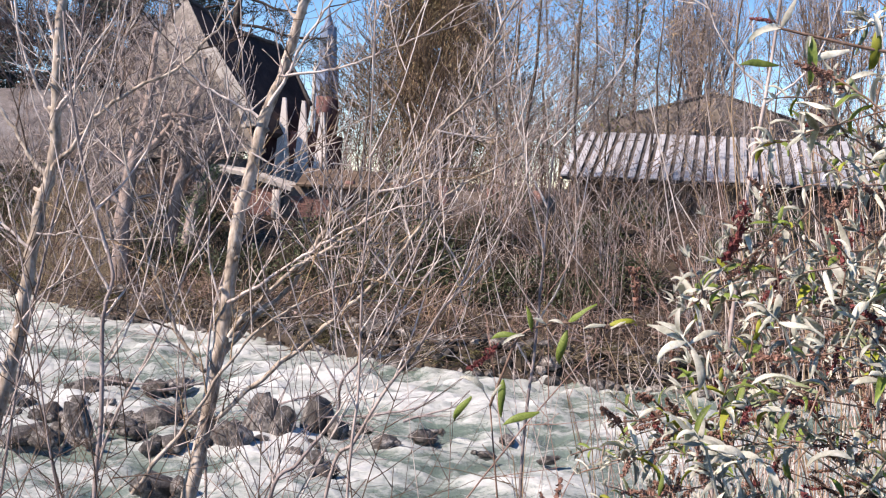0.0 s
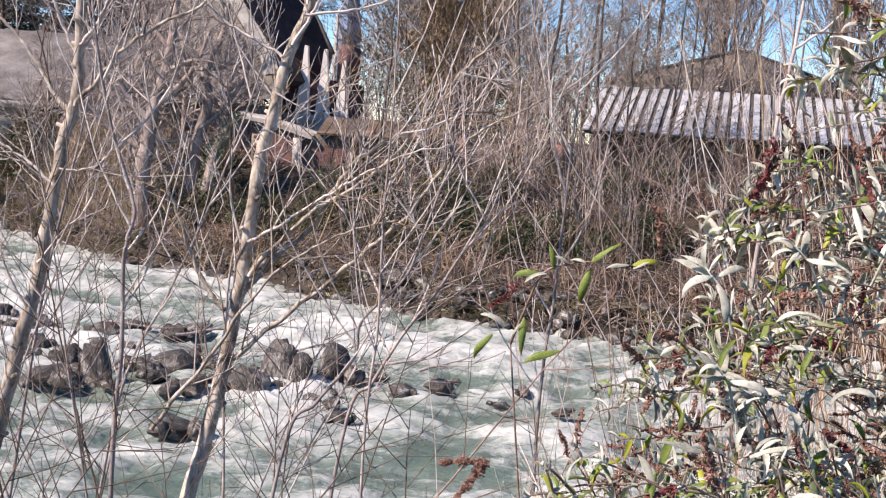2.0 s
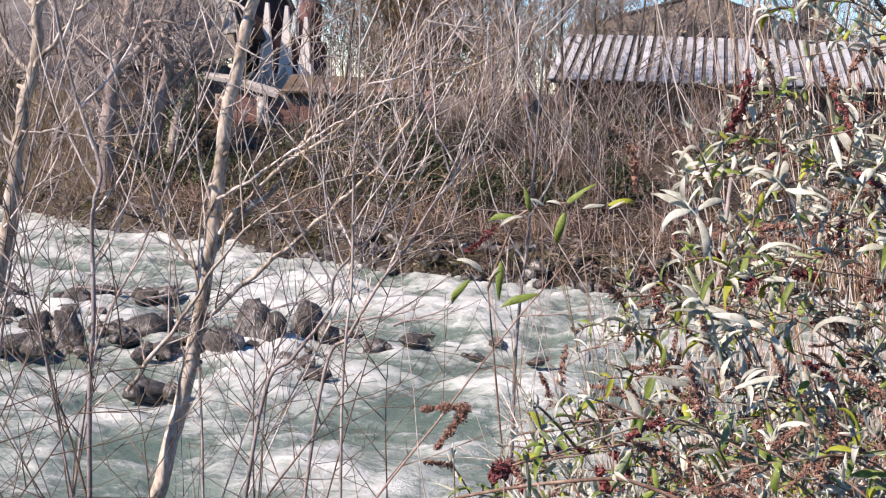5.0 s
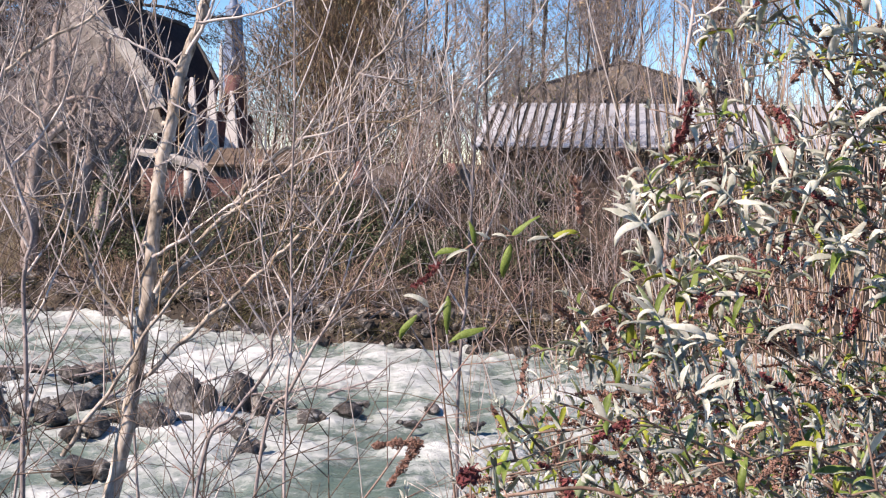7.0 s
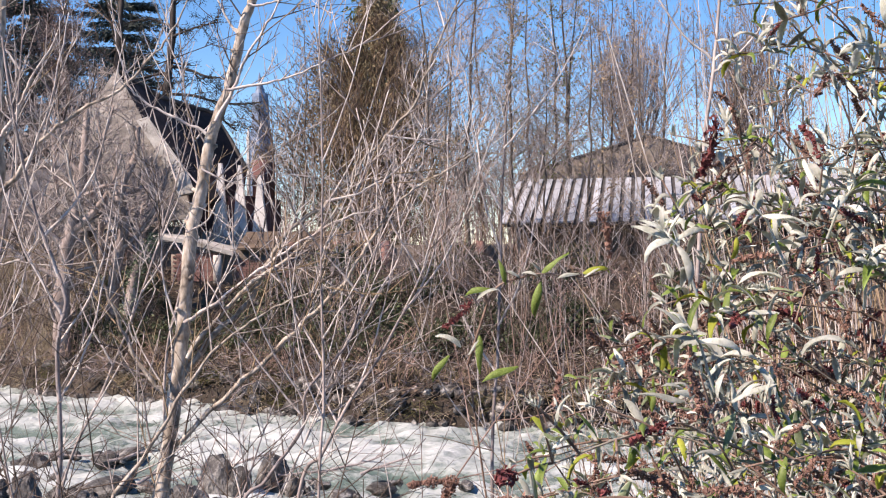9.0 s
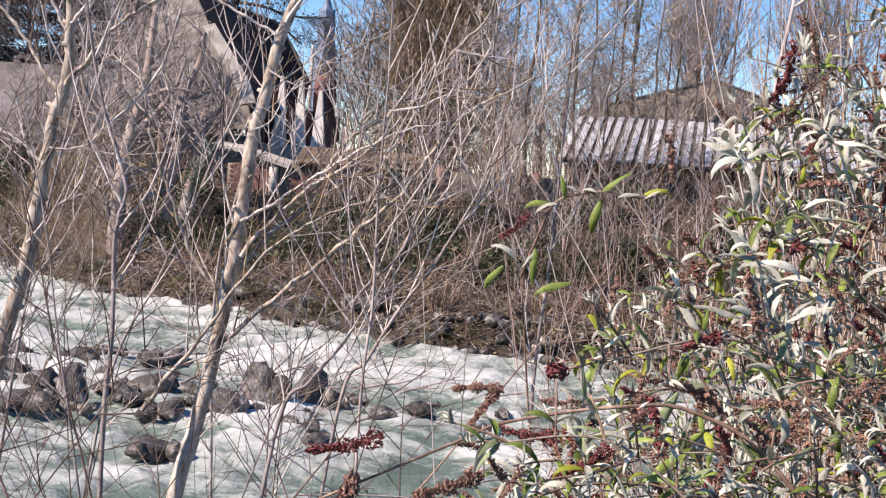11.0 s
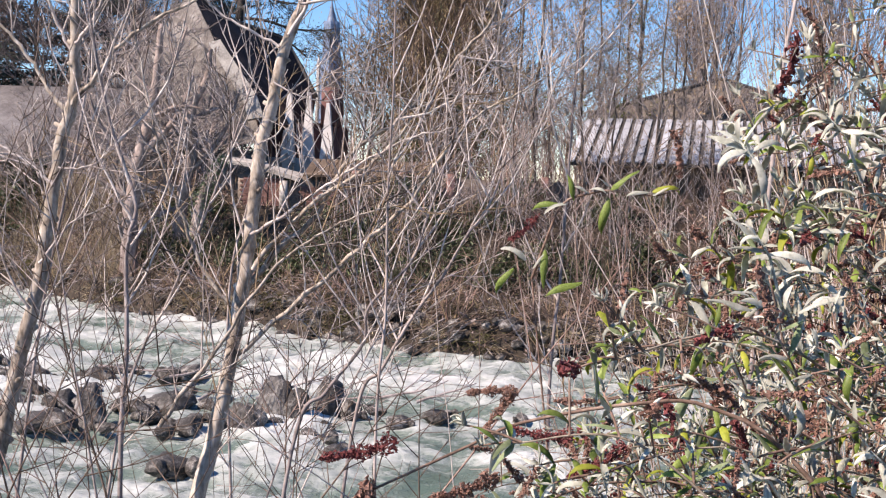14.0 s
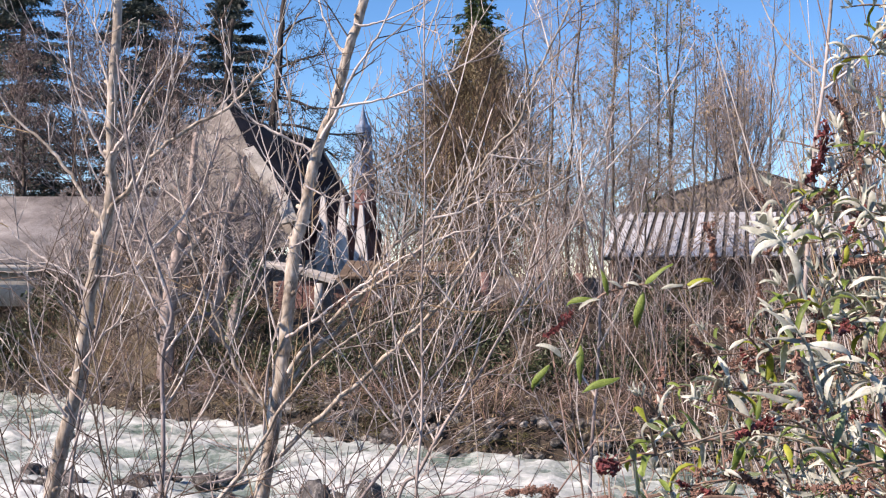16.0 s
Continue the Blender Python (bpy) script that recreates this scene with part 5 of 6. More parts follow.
def slanting_stems():
    """Taller thin stems that cross one another between the saplings, each with straight alternate twigs."""
    rng = random.Random(446)
    for k in range(6):
        x, y = -3.3 + 0.36 * k + rng.uniform(-0.12, 0.12), rng.uniform(5.3, 7.6)
        b = thing("thicket_shrub", "leafless shrub of thin pale slanting stems", "shrub", group="thin shrubs between the saplings")
        zb = ground_z(x, y) - 0.03
        for j in range(2 + k % 2):
            g = Geo()
            way = Vector((rng.choice((-1, 1)) * rng.uniform(0.12, 0.42), rng.uniform(-0.1, 0.1), 1)).normalized()
            top = rng.uniform(4.5, 5.5) if x < -1.2 else rng.uniform(4.1, 4.8)
            line, rad = grow(g, rng, (x, y, zb), way, (top - zb) / way.z, rng.uniform(0.006, 0.0092), 0, 0.8, 0.1, 0, 0.06, 14, sides=5)
            side = 1
            for i in range(7, 14):
                for f in (0.0, 0.5):
                    p = line[i].lerp(line[i + 1], f)
                    ax, side = (line[i + 1] - line[i]).normalized(), -side
                    off = Vector((ax.z, rng.uniform(-0.5, 0.5), -ax.x)) * side
                    grow(g, rng, p, ax * 0.8 + off * rng.uniform(0.45, 0.85), rng.uniform(0.3, 0.8), max(rad[i] * 0.6, 0.0036), 1, 0.75, 0.2, 2, 0.06, 5, flat=0.5, rmin=0.0028)
            part("stem", g, (TWIG, TWIG_MAUVE, TWIG_GREY, TWIG_BROWN)[(k + j) % 4], b)


slanting_stems()

# a taller straight stem behind the bush
sapling("sapling", "grey leafless stem standing behind the bush", [(0.75, 4.5, 2.0), (0.86, 4.5, 4.2), (0.9, 4.5, 4.96), (0.93, 4.5, 5.2), (0.96, 4.5, 5.5), (1.0, 4.5, 6.1)], (0.009, 0.005),
        [([(0.93, 4.5, 5.3), (0.8, 4.5, 5.42), (0.68, 4.5, 5.65)], 0.006), ([(0.94, 4.5, 5.25), (1.1, 4.5, 5.4), (1.2, 4.5, 5.7)], 0.006)], 150, 0.3, 0.3, TWIG_GREY)


# ---- butterfly bush ----
def leaf_mesh(seed, width, bow, curl):
    """A lance-shaped leaf with an upper and a lower skin; bow bends it down along its length, curl rolls its edges."""
    rng = random.Random(seed)
    twist, wave, n = rng.uniform(-0.5, 0.5), rng.uniform(0, 6), 6
    g = Geo()
    p, a, line = Vector((0, 0, 0)), 0.3, []
    for i in range(n + 1):
        line.append((p.copy(), a))
        a -= bow / n * (0.4 + 1.2 * i / n)
        p = p + Vector((math.cos(a), 0, math.sin(a))) / n
    for side, off in ((0, 0.0), (1, -0.014)):
        n0 = len(g.v)
        for i, (c, a) in enumerate(line):
            t = i / n
            w = width * 0.5 * max(0.05, math.sin(math.pi * min(1.0, 0.06 + t ** 0.8 * 0.94)) ** 0.8)
            nrm, tw = Vector((-math.sin(a), 0, math.cos(a))), twist * t
            for s in (-1, 0, 1):
                y, z = s * w, abs(s) * w * curl + s * 0.022 * math.sin(t * 8 + wave)
                g.v.append(c + Vector((0, y * math.cos(tw) - z * math.sin(tw), 0)) + nrm * (y * math.sin(tw) + z * math.cos(tw) + off))
        for i in range(n):
            for s in range(2):
                q = n0 + i * 3 + s
                face = (q, q + 3, q + 4, q + 1)
                g.f.append(face if side else face[::-1])
                g.slot.append(side)
    return g


# six felted leaves, one sage and three green above and felted below, two turning yellow, two broad and dark green
LEAF_KINDS = []
for k in range(14):
    top = FELT if k < 6 else SAGE if k < 7 else GREEN if k < 10 else YELLOW if k < 12 else DARK_GREEN
    low = YELLOW if 10 <= k < 12 else FELT
    wide = (0.155 + 0.01 * k) if k < 6 else 0.2 if k < 12 else 0.33
    geo = leaf_mesh(300 + k, wide, (0.6, 1.3, 1.9, 1.0, 2.3, 1.6)[k % 6], (-0.95, 0.7, -1.1, -0.8, -0.7, 0.6)[k % 6] * (1.0 if k < 12 else 0.4))
    LEAF_KINDS.append((geo, geo.mesh("leaf", [top, low]), top, low))


def spike_mesh(seed, mat, heads=135, grain=1.4):
    """A dry flower spike: a stalk crowded with small seed heads."""
    rng = random.Random(seed)
    g = Geo()
    n = 9
    line = [Vector((0.03 * math.sin(i * 0.5 + seed), 0.03 * math.sin(i * 0.4), i / n)) for i in range(n + 1)]
    g.tube(line, [0.018] * (n + 1), 4)
    for _ in range(heads):
        t = rng.random()
        i = min(int(t * n), n - 1)
        c = line[i].lerp(line[i + 1], t * n - i)
        a = rng.uniform(0, 6.28)
        r = 0.14 * (1 - 0.6 * t) * rng.uniform(0.3, 1.15) * (0.75 + 0.35 * math.sin(t * 17 + seed))
        p = c + Vector((math.cos(a) * r, math.sin(a) * r, rng.uniform(-0.02, 0.04)))
        s = rng.uniform(0.016, 0.032) * grain
        n0 = len(g.v)
        g.v += [p + (any_way(rng) + Vector(d)) * s for d in ((1, 0, -0.6), (-0.5, 0.87, -0.6), (-0.5, -0.87, -0.6), (0, 0, 1))]
        g.f += [(n0, n0 + 1, n0 + 3), (n0 + 1, n0 + 2, n0 + 3), (n0 + 2, n0, n0 + 3), (n0 + 2, n0 + 1, n0)]
        g.slot += [0] * 4
    return g.mesh("flower_spike", mat, False)


SPIKES = [spike_mesh(s, m) for s, m in ((1, SPIKE_RUST), (2, SPIKE_RUST), (3, SPIKE_WINE), (4, SPIKE_RUST))]
SPIKES += [spike_mesh(5, SPIKE_RUST, 900, 0.8), spike_mesh(6, SPIKE_WINE, 850, 0.65)]
# the bush's left outline in the camera's view: slope up or down, and sideways
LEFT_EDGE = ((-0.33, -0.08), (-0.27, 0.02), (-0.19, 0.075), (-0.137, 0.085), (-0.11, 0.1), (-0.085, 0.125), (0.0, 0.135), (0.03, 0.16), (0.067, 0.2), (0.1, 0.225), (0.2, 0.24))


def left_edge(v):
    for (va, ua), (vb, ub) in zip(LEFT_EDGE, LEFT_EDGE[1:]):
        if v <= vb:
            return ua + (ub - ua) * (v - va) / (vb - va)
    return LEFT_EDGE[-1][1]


class Bush:
    def __init__(self, label, at, seed, singles):
        self.rng = random.Random(seed)
        self.top = thing("butterfly_bush", label, "shrub")
        self.singles, self.shoots = singles, Geo()
        self.rest = [Geo() for _ in LEAF_KINDS]
        self.base = Vector(at)

    def leaf(self, p, way, up, size, kind):
        x = way.normalized()
        y = up.cross(x)
        if y.length < 1e-3:
            return
        y.normalize()
        z = x.cross(y)
        m = Matrix((x, y, z)).transposed().to_4x4()
        m = Matrix.Translation(p) @ m @ Matrix.Scale(size, 4)
        geo, me, top, low = LEAF_KINDS[kind]
        if self.singles > 0:
            self.singles -= 1
            ob = part("leaf", me, None, self.top)
            ob.matrix_basis = m
            return
        g = self.rest[kind]
        n0 = len(g.v)
        g.v += [m @ v for v in geo.v]
        g.f += [tuple(i + n0 for i in f) for f in geo.f]
        g.slot += geo.slot

    def shoot(self, p, way, length, pairs=3, size=0.1, mix=(0.5, 0.38), spike=0.0, silver=False):
        """A leafy shoot from p along way: pairs of arching leaves, and upright young ones at the tip."""
        rng = self.rng
        way = way.normalized()
        ends = [p + way * (length * t) + Vector((0, 0, 0.04 * math.sin(t * 3))) * length for t in (0, 0.35, 0.7, 1)]
        self.shoots.tube(ends, [0.0026, 0.0023, 0.002, 0.0016], 4, 1 if silver else 0)
        across = way.cross(Vector((rng.uniform(-0.3, 0.3), rng.uniform(-1, 1), 0.6))).normalized()
        for k in range(pairs):
            at = p + way * (length * (0.2 + 0.7 * k / pairs))
            for s in (-1, 1):
                if rng.random() < 0.15:
                    continue
                w = across * s + way * 0.35 + any_way(rng) * 0.3 + Vector((0, 0, 0.1))
                r = rng.random()
                kind = rng.randrange(6) if r < mix[0] else rng.randrange(6, 10) if r < mix[0] + mix[1] else rng.randrange(10, 12)
                self.leaf(at, w, Vector((0, 0, 1)) + any_way(rng) * 0.35, size * rng.uniform(0.8, 1.25), kind)
            across.rotate(Matrix.Rotation(1.57, 3, way))
        for k in range(rng.randrange(4, 8)):       # the felted young leaves at the tip
            w = way * 0.8 + any_way(rng) * 0.8 + Vector((0, 0, 0.5))
            self.leaf(p + way * (length * rng.uniform(0.93, 1.02)), w, any_way(rng) + Vector((0, 0, 0.6)), size * rng.uniform(0.3, 0.7), rng.choice((0, 1, 2, 3, 5)))
        if rng.random() < spike:
            self.spike(p + way * length, way + any_way(rng) * 0.8, rng.uniform(0.05, 0.1))

    def rosette(self, p, way, size):
        """A tuft of long felted leaves that spread from the end of a side shoot and bend back."""
        rng = self.rng
        way = way.normalized()
        self.shoots.tube([p - way * 0.1 - Vector((0, 0, 0.05)), p - way * 0.05, p], [0.003, 0.0026, 0.002], 5, 1)
        turn = rng.uniform(0, 6.28)
        for k in range(rng.randrange(6, 10)):
            a = turn + 2.4 * k
            side = Vector((math.cos(a), 0.5 * math.sin(a), 0.5 * math.sin(a)))
            w = side * (0.5 + 0.08 * k) + way * (0.9 - 0.09 * k) + any_way(rng) * 0.12
            self.leaf(p - way * (0.006 * k), w, Vector((0, -0.4, 1)) + any_way(rng) * 0.3, size * rng.uniform(0.75, 1.15) * (0.6 + 0.07 * k), rng.choice((0, 1, 2, 3, 4, 5, 0, 2, 4, 7)))

    def arch(self, tip, reach, drop, size, mix, spike=0.2):
        """A cane that arches out from the foot of the bush to the given tip, with leafy side shoots on its outer end."""
        rng = self.rng
        root = tip + Vector((reach, rng.uniform(-0.1, 0.25), -drop))
        foot = self.base + Vector((rng.uniform(-0.3, 0.5), rng.uniform(-0.4, 0.5), 0))
        line = bend([root, root.lerp(tip, 0.55) + Vector((0, 0, 0.12 * reach + 0.25 * drop)), tip], 8)
        g = Geo()
        low = bend([foot, foot.lerp(root, 0.6) + Vector((0, 0, 0.25)), root], 4)[:-1]
        r = rng.uniform(0.002, 0.0036)
        g.tube(low + line, [r * (1 - 0.6 * i / (len(low) + len(line))) for i in range(len(low) + len(line))], 5)
        part("cane", g, CANE if rng.random() < 0.45 else YOUNG_CANE, self.top)
        run = 0.0
        for i in range(2, len(line)):
            ax = line[i] - line[i - 1]
            run += ax.length
            if run > 0.055:
                run -= rng.uniform(0.05, 0.085)
                w = ax.normalized() * 0.5 + Vector((rng.uniform(-0.5, 0.5), rng.uniform(-0.6, 0.35), rng.uniform(-0.1, 1.0)))
                self.shoot(line[i], w, rng.uniform(0.03, 0.12), rng.choice((1, 1, 2)), size * rng.uniform(0.75, 1.1), mix, spike)
        self.shoot(tip, line[-1] - line[-2], 0.06, 2, size, mix, spike)

    def spike(self, p, way, size, kind=None):
        rng = self.rng
        q = Vector(way).to_track_quat("Z", "Y").to_matrix().to_4x4()
        ob = part("flower_spike", SPIKES[rng.randrange(4) if kind is None else kind], None, self.top, "dry brown flower spike")
        ob.matrix_basis = Matrix.Translation(p) @ q @ Matrix.Rotation(rng.uniform(0, 6.28), 4, "Z") @ Matrix.Scale(size, 4)

    def cane(self, base, tip, r=0.008, sag=0.25):
        base, tip = Vector(base), Vector(tip)
        mid = base.lerp(tip, 0.55) + Vector((0, 0, sag * (tip - base).length))
        g = Geo()
        line = bend([base, mid, tip], 7)
        n = len(line) - 1
        g.tube(line, [r * (1 - 0.65 * i / n) for i in range(n + 1)], 5)
        part("cane", g, CANE, self.top)
        return line

    def done(self):
        part("shoot_mass", self.shoots, [CANE, FELT], self.top, kind="stuff")
        for (geo, me, top, low), g in zip(LEAF_KINDS, self.rest):
            if g.v:
                part("leaves", g, [top, low], self.top, kind="stuff")


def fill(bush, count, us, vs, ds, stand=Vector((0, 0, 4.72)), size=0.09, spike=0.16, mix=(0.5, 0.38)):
    """Arching canes placed to fit the camera's view: their tips fill a cone widening from its eye point, stand."""
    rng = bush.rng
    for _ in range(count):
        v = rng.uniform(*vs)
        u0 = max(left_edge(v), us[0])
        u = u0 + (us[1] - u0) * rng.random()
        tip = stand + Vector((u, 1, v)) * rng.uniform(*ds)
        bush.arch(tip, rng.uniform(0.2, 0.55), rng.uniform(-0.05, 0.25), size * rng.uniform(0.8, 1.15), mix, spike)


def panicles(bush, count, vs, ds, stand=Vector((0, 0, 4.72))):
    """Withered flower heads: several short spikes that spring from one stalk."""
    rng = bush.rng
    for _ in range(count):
        # placed to fit the camera's view, in the same cone as fill
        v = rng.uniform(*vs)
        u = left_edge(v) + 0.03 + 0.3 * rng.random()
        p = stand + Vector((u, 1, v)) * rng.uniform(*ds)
        way = Vector((rng.uniform(-1, 0.4), rng.uniform(-0.4, 0.2), rng.uniform(-0.5, 1))).normalized()
        bush.shoots.tube([p - way * 0.12, p], [0.0022, 0.0018], 4)
        for k in range(rng.randrange(2, 5)):
            bush.spike(p - way * 0.03 * k, way + any_way(rng) * 0.75, rng.uniform(0.05, 0.085), rng.choice((0, 1, 3, 0, 1, 3, 2)))


big = Bush("silver-leaved butterfly bush with dry brown flower spikes", (2.1, 3.0, 2.7), 401, 300)
# the spray that reaches out over the water
big.cane((0.3, 3.42, 2.2), (0.02, 3.3, 4.32), 0.006, 0.0)
twig = Geo()
twig.tube(bend([Vector((0.02, 3.3, 4.32))] + [Vector((x, 3.25, z)) for x, z in ((0.05, 4.42), (0.09, 4.52), (0.16, 4.55), (0.22, 4.56), (0.32, 4.55), (0.39, 4.57))], 4), [0.004 - 0.0001 * i for i in range(25)], 5)
part("cane", twig, CANE, big.top)
for x, z, dx, dz, k in ((0.12, 4.53, -0.02, 0.06, 9), (0.16, 4.55, -0.04, 0.01, 3), (0.16, 4.56, 0.04, -0.01, 5), (0.21, 4.56, 0.07, 0.04, 9), (0.21, 4.54, -0.02, -0.1, 8), (0.21, 4.57, -0.03, 0.01, 0), (0.31, 4.56, -0.05, -0.02, 3), (0.32, 4.56, 0.08, 0.02, 10),
                        (0.09, 4.52, -0.08, -0.01, 8), (0.1, 4.52, -0.05, -0.03, 1), (0.0, 4.37, -0.06, 0.03, 5), (-0.03, 4.35, -0.05, -0.07, 8), (0.05, 4.4, 0.0, -0.09, 9), (0.15, 4.32, -0.08, -0.05, 9), (0.32, 4.55, 0.04, 0.01, 0), (0.02, 4.35, 0.03, 0.03, 0)):
    w = Vector((dx, -0.015, dz))
    big.leaf(Vector((x, 3.25, z)), w + Vector((0, 0, 0.25 * w.length)), Vector((0, -0.75, 0.8)), w.length * 1.15, k)
big.spike(Vector((0.03, 3.25, 4.49)), (-0.7, 0, -0.7), 0.1, 2)
big.spike(Vector((0.53, 2.63, 4.9)), (-0.25, 0, -1), 0.13, 2)
big.spike(Vector((0.37, 3.2, 4.72)), (0.1, 0, -1), 0.12, 0)
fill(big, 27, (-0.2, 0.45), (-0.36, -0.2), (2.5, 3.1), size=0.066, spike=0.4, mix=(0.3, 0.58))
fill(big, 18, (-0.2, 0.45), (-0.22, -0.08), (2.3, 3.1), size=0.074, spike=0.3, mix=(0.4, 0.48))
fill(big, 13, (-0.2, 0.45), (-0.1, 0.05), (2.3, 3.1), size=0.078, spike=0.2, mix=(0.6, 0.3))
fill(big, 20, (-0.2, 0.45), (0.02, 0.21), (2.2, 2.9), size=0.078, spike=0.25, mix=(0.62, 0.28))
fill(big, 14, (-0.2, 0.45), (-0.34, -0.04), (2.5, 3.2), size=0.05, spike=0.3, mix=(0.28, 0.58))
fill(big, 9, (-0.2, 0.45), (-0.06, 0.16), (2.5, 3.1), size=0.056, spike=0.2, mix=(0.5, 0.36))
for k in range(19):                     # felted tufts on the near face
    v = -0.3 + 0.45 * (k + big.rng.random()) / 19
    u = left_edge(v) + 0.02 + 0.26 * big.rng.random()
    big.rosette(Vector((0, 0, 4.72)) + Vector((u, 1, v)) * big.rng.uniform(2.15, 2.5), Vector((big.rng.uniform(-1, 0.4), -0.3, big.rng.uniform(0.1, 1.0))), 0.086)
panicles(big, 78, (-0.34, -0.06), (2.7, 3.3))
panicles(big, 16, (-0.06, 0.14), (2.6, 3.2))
# single leaves and tufts that stand clear of the rest: foot, way, length, kind
for p, w, ln, k in (((0.57, 3.1, 4.69), (-0.8, -0.1, 0.1), 0.14, 8), ((0.59, 2.35, 4.57), (-1, -0.1, 0.1), 0.12, 1), ((0.6, 2.35, 4.57), (0.8, -0.1, 0), 0.09, 5), ((0.61, 2.44, 4.5), (-1, -0.1, 0.05), 0.1, 3),
                    ((0.6, 2.42, 4.5), (-0.4, -0.2, -0.8), 0.09, 7), ((0.66, 2.2, 4.46), (-1, 0, 0.1), 0.115, 5), ((0.36, 2.5, 4.29), (-0.3, -0.1, -1), 0.12, 7), ((0.37, 2.5, 4.3), (0.1, 0, 1), 0.07, 9),
                    ((0.53, 2.05, 4.36), (0.1, -0.1, -1), 0.11, 6), ((0.49, 2.56, 4.56), (0, -0.1, -1), 0.065, 10), ((0.57, 2.59, 5.01), (-1, -0.1, 0), 0.07, 5)):
    big.leaf(Vector(p), Vector(w), Vector((0, -0.35, 1)), ln * 0.75, k)
for k in range(9):
    big.leaf(Vector((0.34 + 0.012 * k, 2.0 + 0.02 * (k % 3), 4.385)), Vector((-1 + 0.22 * k, -0.25, 0.15 + 0.5 * (k % 3))), Vector((0, -0.3, 1)), (0.085, 0.06, 0.05)[k % 3], k % 6)
# a shoot that leans in over the top
twig = Geo()
twig.tube(bend([Vector((x, 2.4, z)) for x, z in ((1.1, 5.1), (0.85, 5.19), (0.72, 5.2), (0.6, 5.22), (0.52, 5.235))], 4), [0.0045 - 0.00012 * i for i in range(17)], 5)
part("cane", twig, CANE, big.top)
for x, z, dx, dz, k in ((0.53, 5.235, 0.025, 0.055, 3), (0.53, 5.235, -0.06, -0.03, 5), (0.52, 5.24, -0.03, 0.03, 0), (0.53, 5.165, -0.068, -0.012, 9), (0.585, 5.22, 0.005, -0.085, 7), (0.66, 5.2, -0.065, -0.035, 3), (0.585, 5.225, -0.01, -0.045, 1), (0.71, 5.24, 0.0, -0.09, 10), (0.7, 5.27, 0.01, -0.05, 5), (0.66, 5.14, 0.06, 0.01, 1)):
    w = Vector((dx, -0.01, dz))
    big.leaf(Vector((x, 2.4, z)), w + Vector((0, 0, 0.2 * w.length)), Vector((0, -0.8, 0.7)), w.length * 1.15, k)
big.spike(Vector((0.52, 2.4, 5.245)), (-1, 0, 0.1), 0.05, 2)
# three long canes with leaves along the top
for tip, reach, drop in (((0.6, 2.6, 5.03), 0.36, 0.15), ((0.47, 2.7, 4.69), 0.25, -0.2), ((0.62, 2.4, 4.7), 0.3, 0.12)):
    big.arch(Vector(tip), reach, drop, 0.072, (0.75, 0.2), 0.3)
big.done()
low = Bush("low butterfly bush with silver leaves and rust-brown spikes", (1.6, 1.9, 3.0), 402, 120)
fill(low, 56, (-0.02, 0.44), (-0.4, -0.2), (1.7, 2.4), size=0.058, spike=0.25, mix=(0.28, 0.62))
for k in range(5):
    low.rosette(Vector((0.22 + 0.08 * k, 1.75 + 0.06 * (k % 3), 4.02 + 0.05 * ((k * 3) % 5))), Vector((low.rng.uniform(-1, 0.3), -0.3, low.rng.uniform(0.2, 1.0))), 0.065)
low.rosette(Vector((0.48, 1.7, 4.162)), Vector((-0.6, -0.1, 0.6)), 0.085)
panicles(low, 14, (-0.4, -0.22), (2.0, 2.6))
for p, w, s, k in (((-0.30, 1.9, 3.92), (0.26, 0, 0.96), 0.19, 0), ((-0.21, 1.9, 4.17), (-1, 0, -0.3), 0.12, 2), ((-0.05, 1.9, 4.12), (-1, 0, -0.35), 0.11, 0), ((0.14, 1.9, 4.18), (-0.9, 0, -0.6), 0.1, 2), ((0.06, 1.9, 4.19), (-1, 0, 0.05), 0.1, 2),
                   ((-0.01, 3.0, 4.07), (-1, 0, -0.1), 0.12, 0), ((-0.02, 3.0, 4.06), (-0.6, 0, -0.8), 0.12, 1), ((0.56, 1.5, 4.17), (0.5, 0, 1), 0.13, 0), ((0.02, 1.85, 3.99), (-1, 0, -0.35), 0.1, 2), ((0.1, 1.85, 3.97), (-1, 0, -0.3), 0.1, 0)):
    low.spike(Vector(p), w, s, 5 if k == 2 else 4)
for y, line in ((1.9, ((0.75, 3.7), (0.42, 4.14), (0.27, 4.24), (0.15, 4.24), (-0.02, 4.2), (-0.1, 4.16), (-0.3, 4.06))), (1.7, ((0.8, 4.06), (0.51, 4.09), (0.42, 4.09), (0.31, 4.08), (0.1, 4.02))), (1.7, ((0.8, 4.1), (0.51, 4.14), (0.34, 4.1), (0.2, 4.0)))):
    g = Geo()
    bent = bend(upright(y, *line), 5)
    g.tube(bent, [0.0042 * (1 - 0.5 * i / len(bent)) for i in range(len(bent))], 6)
    part("cane", g, CANE, low.top)
for k in range(13):                     # green young growth low over the water
    p = Vector((-0.16 + 0.028 * k, 1.9 + 0.04 * (k % 3), 3.9 + 0.02 * ((k * 7) % 5)))
    low.shoot(p, Vector((0.5 * math.sin(k * 2.1), -0.2, 0.7)), 0.08, 2, 0.055, (0.05, 0.9))
for k in range(34):                     # broad dark leaves among it
    r = low.rng
    p = Vector((r.uniform(-0.12, 0.1), r.uniform(1.8, 2.0), r.uniform(3.93, 4.05)))
    low.leaf(p, Vector((r.uniform(-1, 1), -0.3, r.uniform(-0.5, 0.6))), Vector((r.uniform(-0.4, 0.4), -0.6, 0.9)), r.uniform(0.035, 0.06), 12 + k % 2)
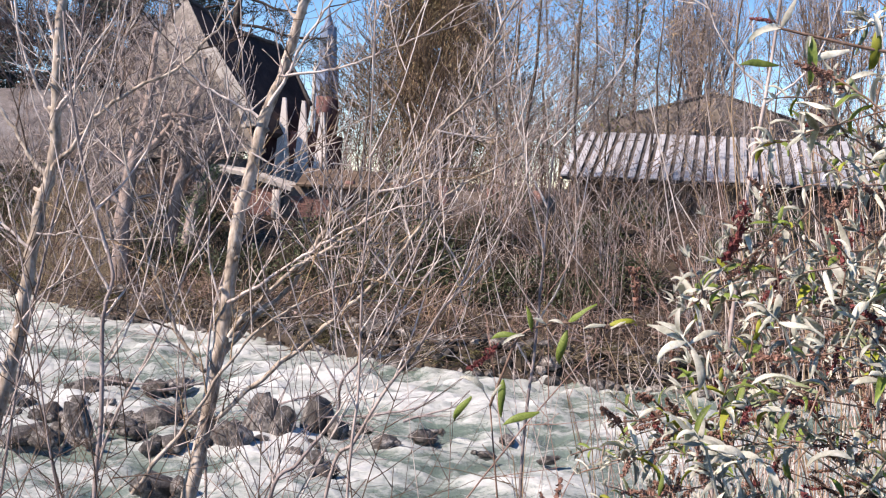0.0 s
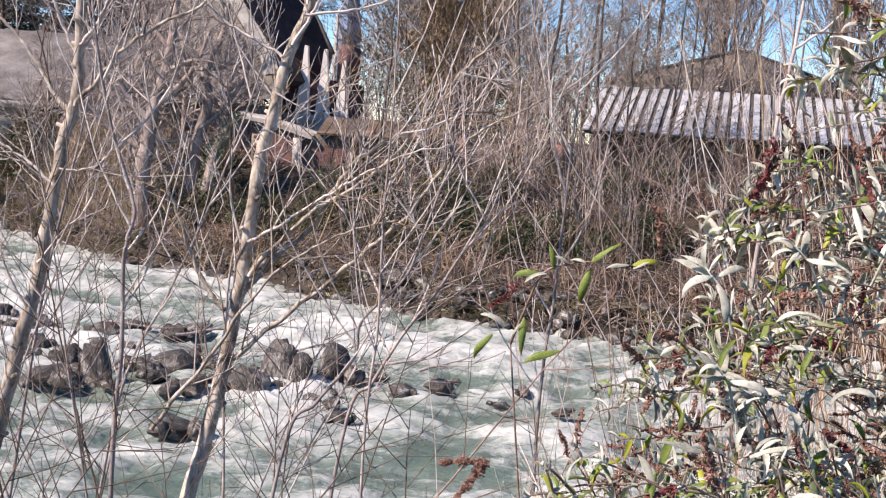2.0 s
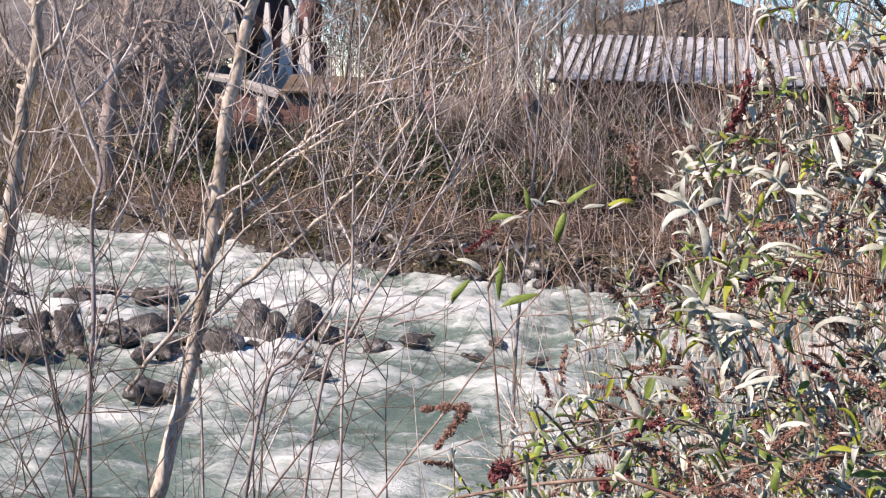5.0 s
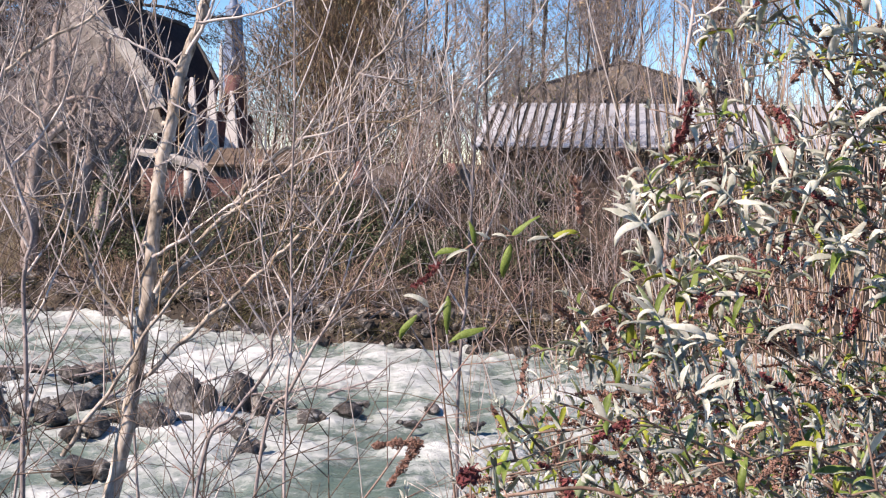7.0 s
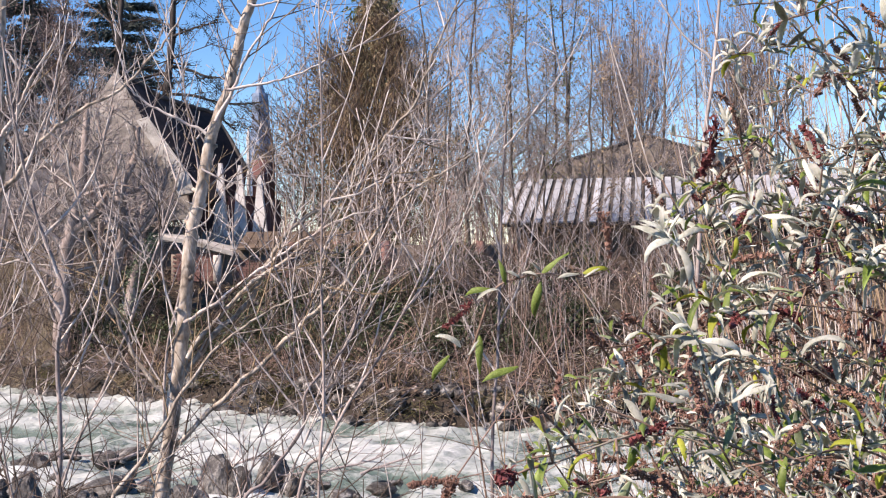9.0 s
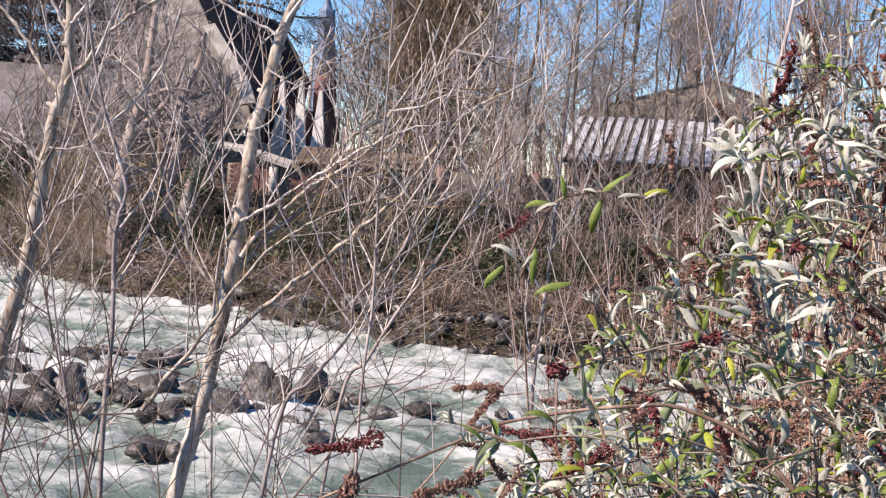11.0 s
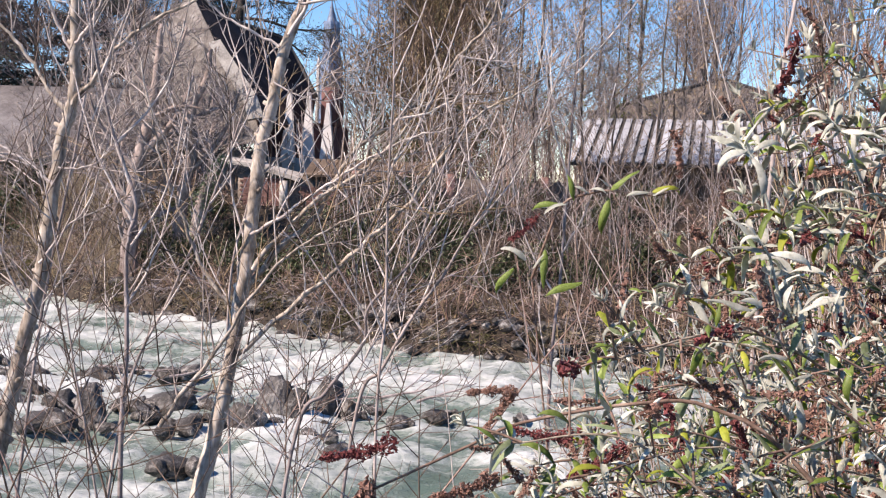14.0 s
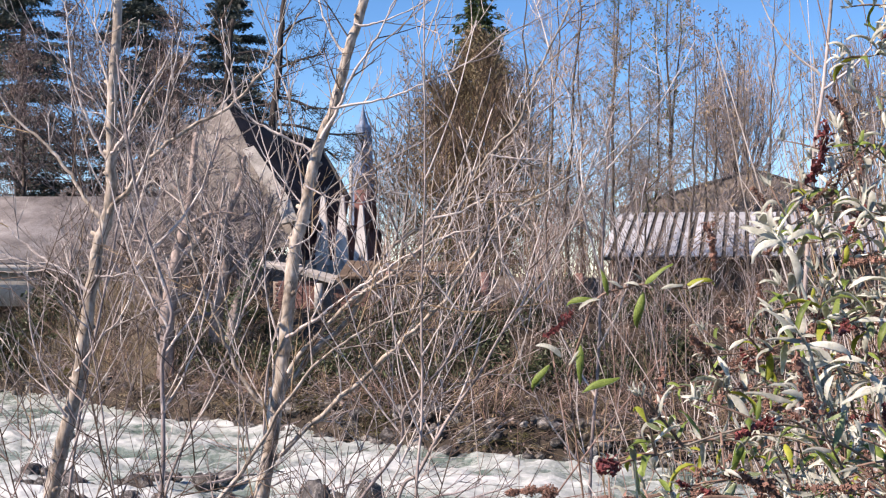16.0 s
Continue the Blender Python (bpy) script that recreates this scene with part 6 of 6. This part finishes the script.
for p, w, ln, k in (((0.28, 2.1, 4.319), (-0.15, -0.1, -1), 0.085, 8), ((0.268, 2.1, 4.24), (-0.5, -0.1, -0.9), 0.1, 6), ((0.315, 2.1, 4.176), (-0.75, -0.1, -0.6), 0.07, 8)):
    low.leaf(Vector(p), Vector(w), Vector((0.3, -0.8, 0.4)), ln, k)
low.done()


def dry_canes():
    rng = random.Random(420)
    b = thing("cane_stand", "stand of dry tan and reddish stalks behind the bush", "plants")
    for k in range(430):
        y = rng.uniform(3.2, 5.0)
        u = rng.uniform(0.17, 0.5)
        x = y * u
        g = Geo()
        grow(g, rng, (x, y, 2.1), (rng.uniform(-0.15, 0.15), 0, 1), rng.uniform(1.7, 2.5) + (rng.choice((0.9, 0.9, 1.3)) if u > 0.28 else 0.0), rng.uniform(0.0035, 0.0065), 0, 0.7, 0.1, 5, 0.15, 8)
        part("stalk", g, (TWIG_RED, TWIG, TWIG_OCHRE, TWIG)[k % 4], b)

    for k in range(16):                 # pale whips between the saplings and the bush
        y = rng.uniform(4.6, 7.4)
        x = y * rng.uniform(0.0, 0.2)
        z = ground_z(x, y) - 0.05
        g = Geo()
        grow(g, rng, (x, y, z), (rng.uniform(-0.15, 0.15), 0, 1), rng.uniform(4.2, 5.0) - z, rng.uniform(0.003, 0.0055), 0, 0.6, 0.1, 6, 0.1, 9, rmin=0.0015)
        part("stalk", g, (TWIG, TWIG_GREY)[k % 2], b)


dry_canes()


def near_litter():
    """Dry stalks and straw that cover the near bank under and behind the bush."""
    rng = random.Random(430)
    g = Geo()
    for k in range(900):
        x, y = rng.uniform(0.1, 3.4), rng.uniform(2.4, 6.5)
        if x < 0.08 * y:
            continue
        p = Vector((x, y, ground_z(x, y) + rng.uniform(0, 0.9)))
        grow(g, rng, p, (rng.uniform(-1, 1), rng.uniform(-0.6, 0.6), rng.uniform(-0.2, 1.1)), rng.uniform(0.3, 0.9), rng.uniform(0.0025, 0.005), 1, 0.7, -0.2, 3, 0.12, 4, slot=k % 3, rmin=0.002)
    tagged(new("dry_stalks", g.mesh("dry_stalks", [TWIG_RED, TWIG, TWIG_OCHRE])), "tangled tan and reddish dry stalks under the bush", "dry stalks", kind="stuff")
    g = Geo()
    for k in range(4200):
        x, y = rng.uniform(-0.2, 3.6), rng.uniform(1.4, 7.5)
        if x < 0.05 * y:
            continue
        base = Vector((x, y, ground_z(x, y) - 0.01))
        for _ in range(5):
            g.blade(base + any_way(rng) * 0.04, Vector((rng.uniform(-1, 1), rng.uniform(-1, 1), rng.uniform(0.2, 1.2))), any_way(rng), rng.uniform(0.1, 0.3), rng.uniform(0.004, 0.009))
    tagged(new("straw", g.mesh("straw", STRAW)), "matted dry straw on the near bank", "straw", kind="stuff")


near_litter()
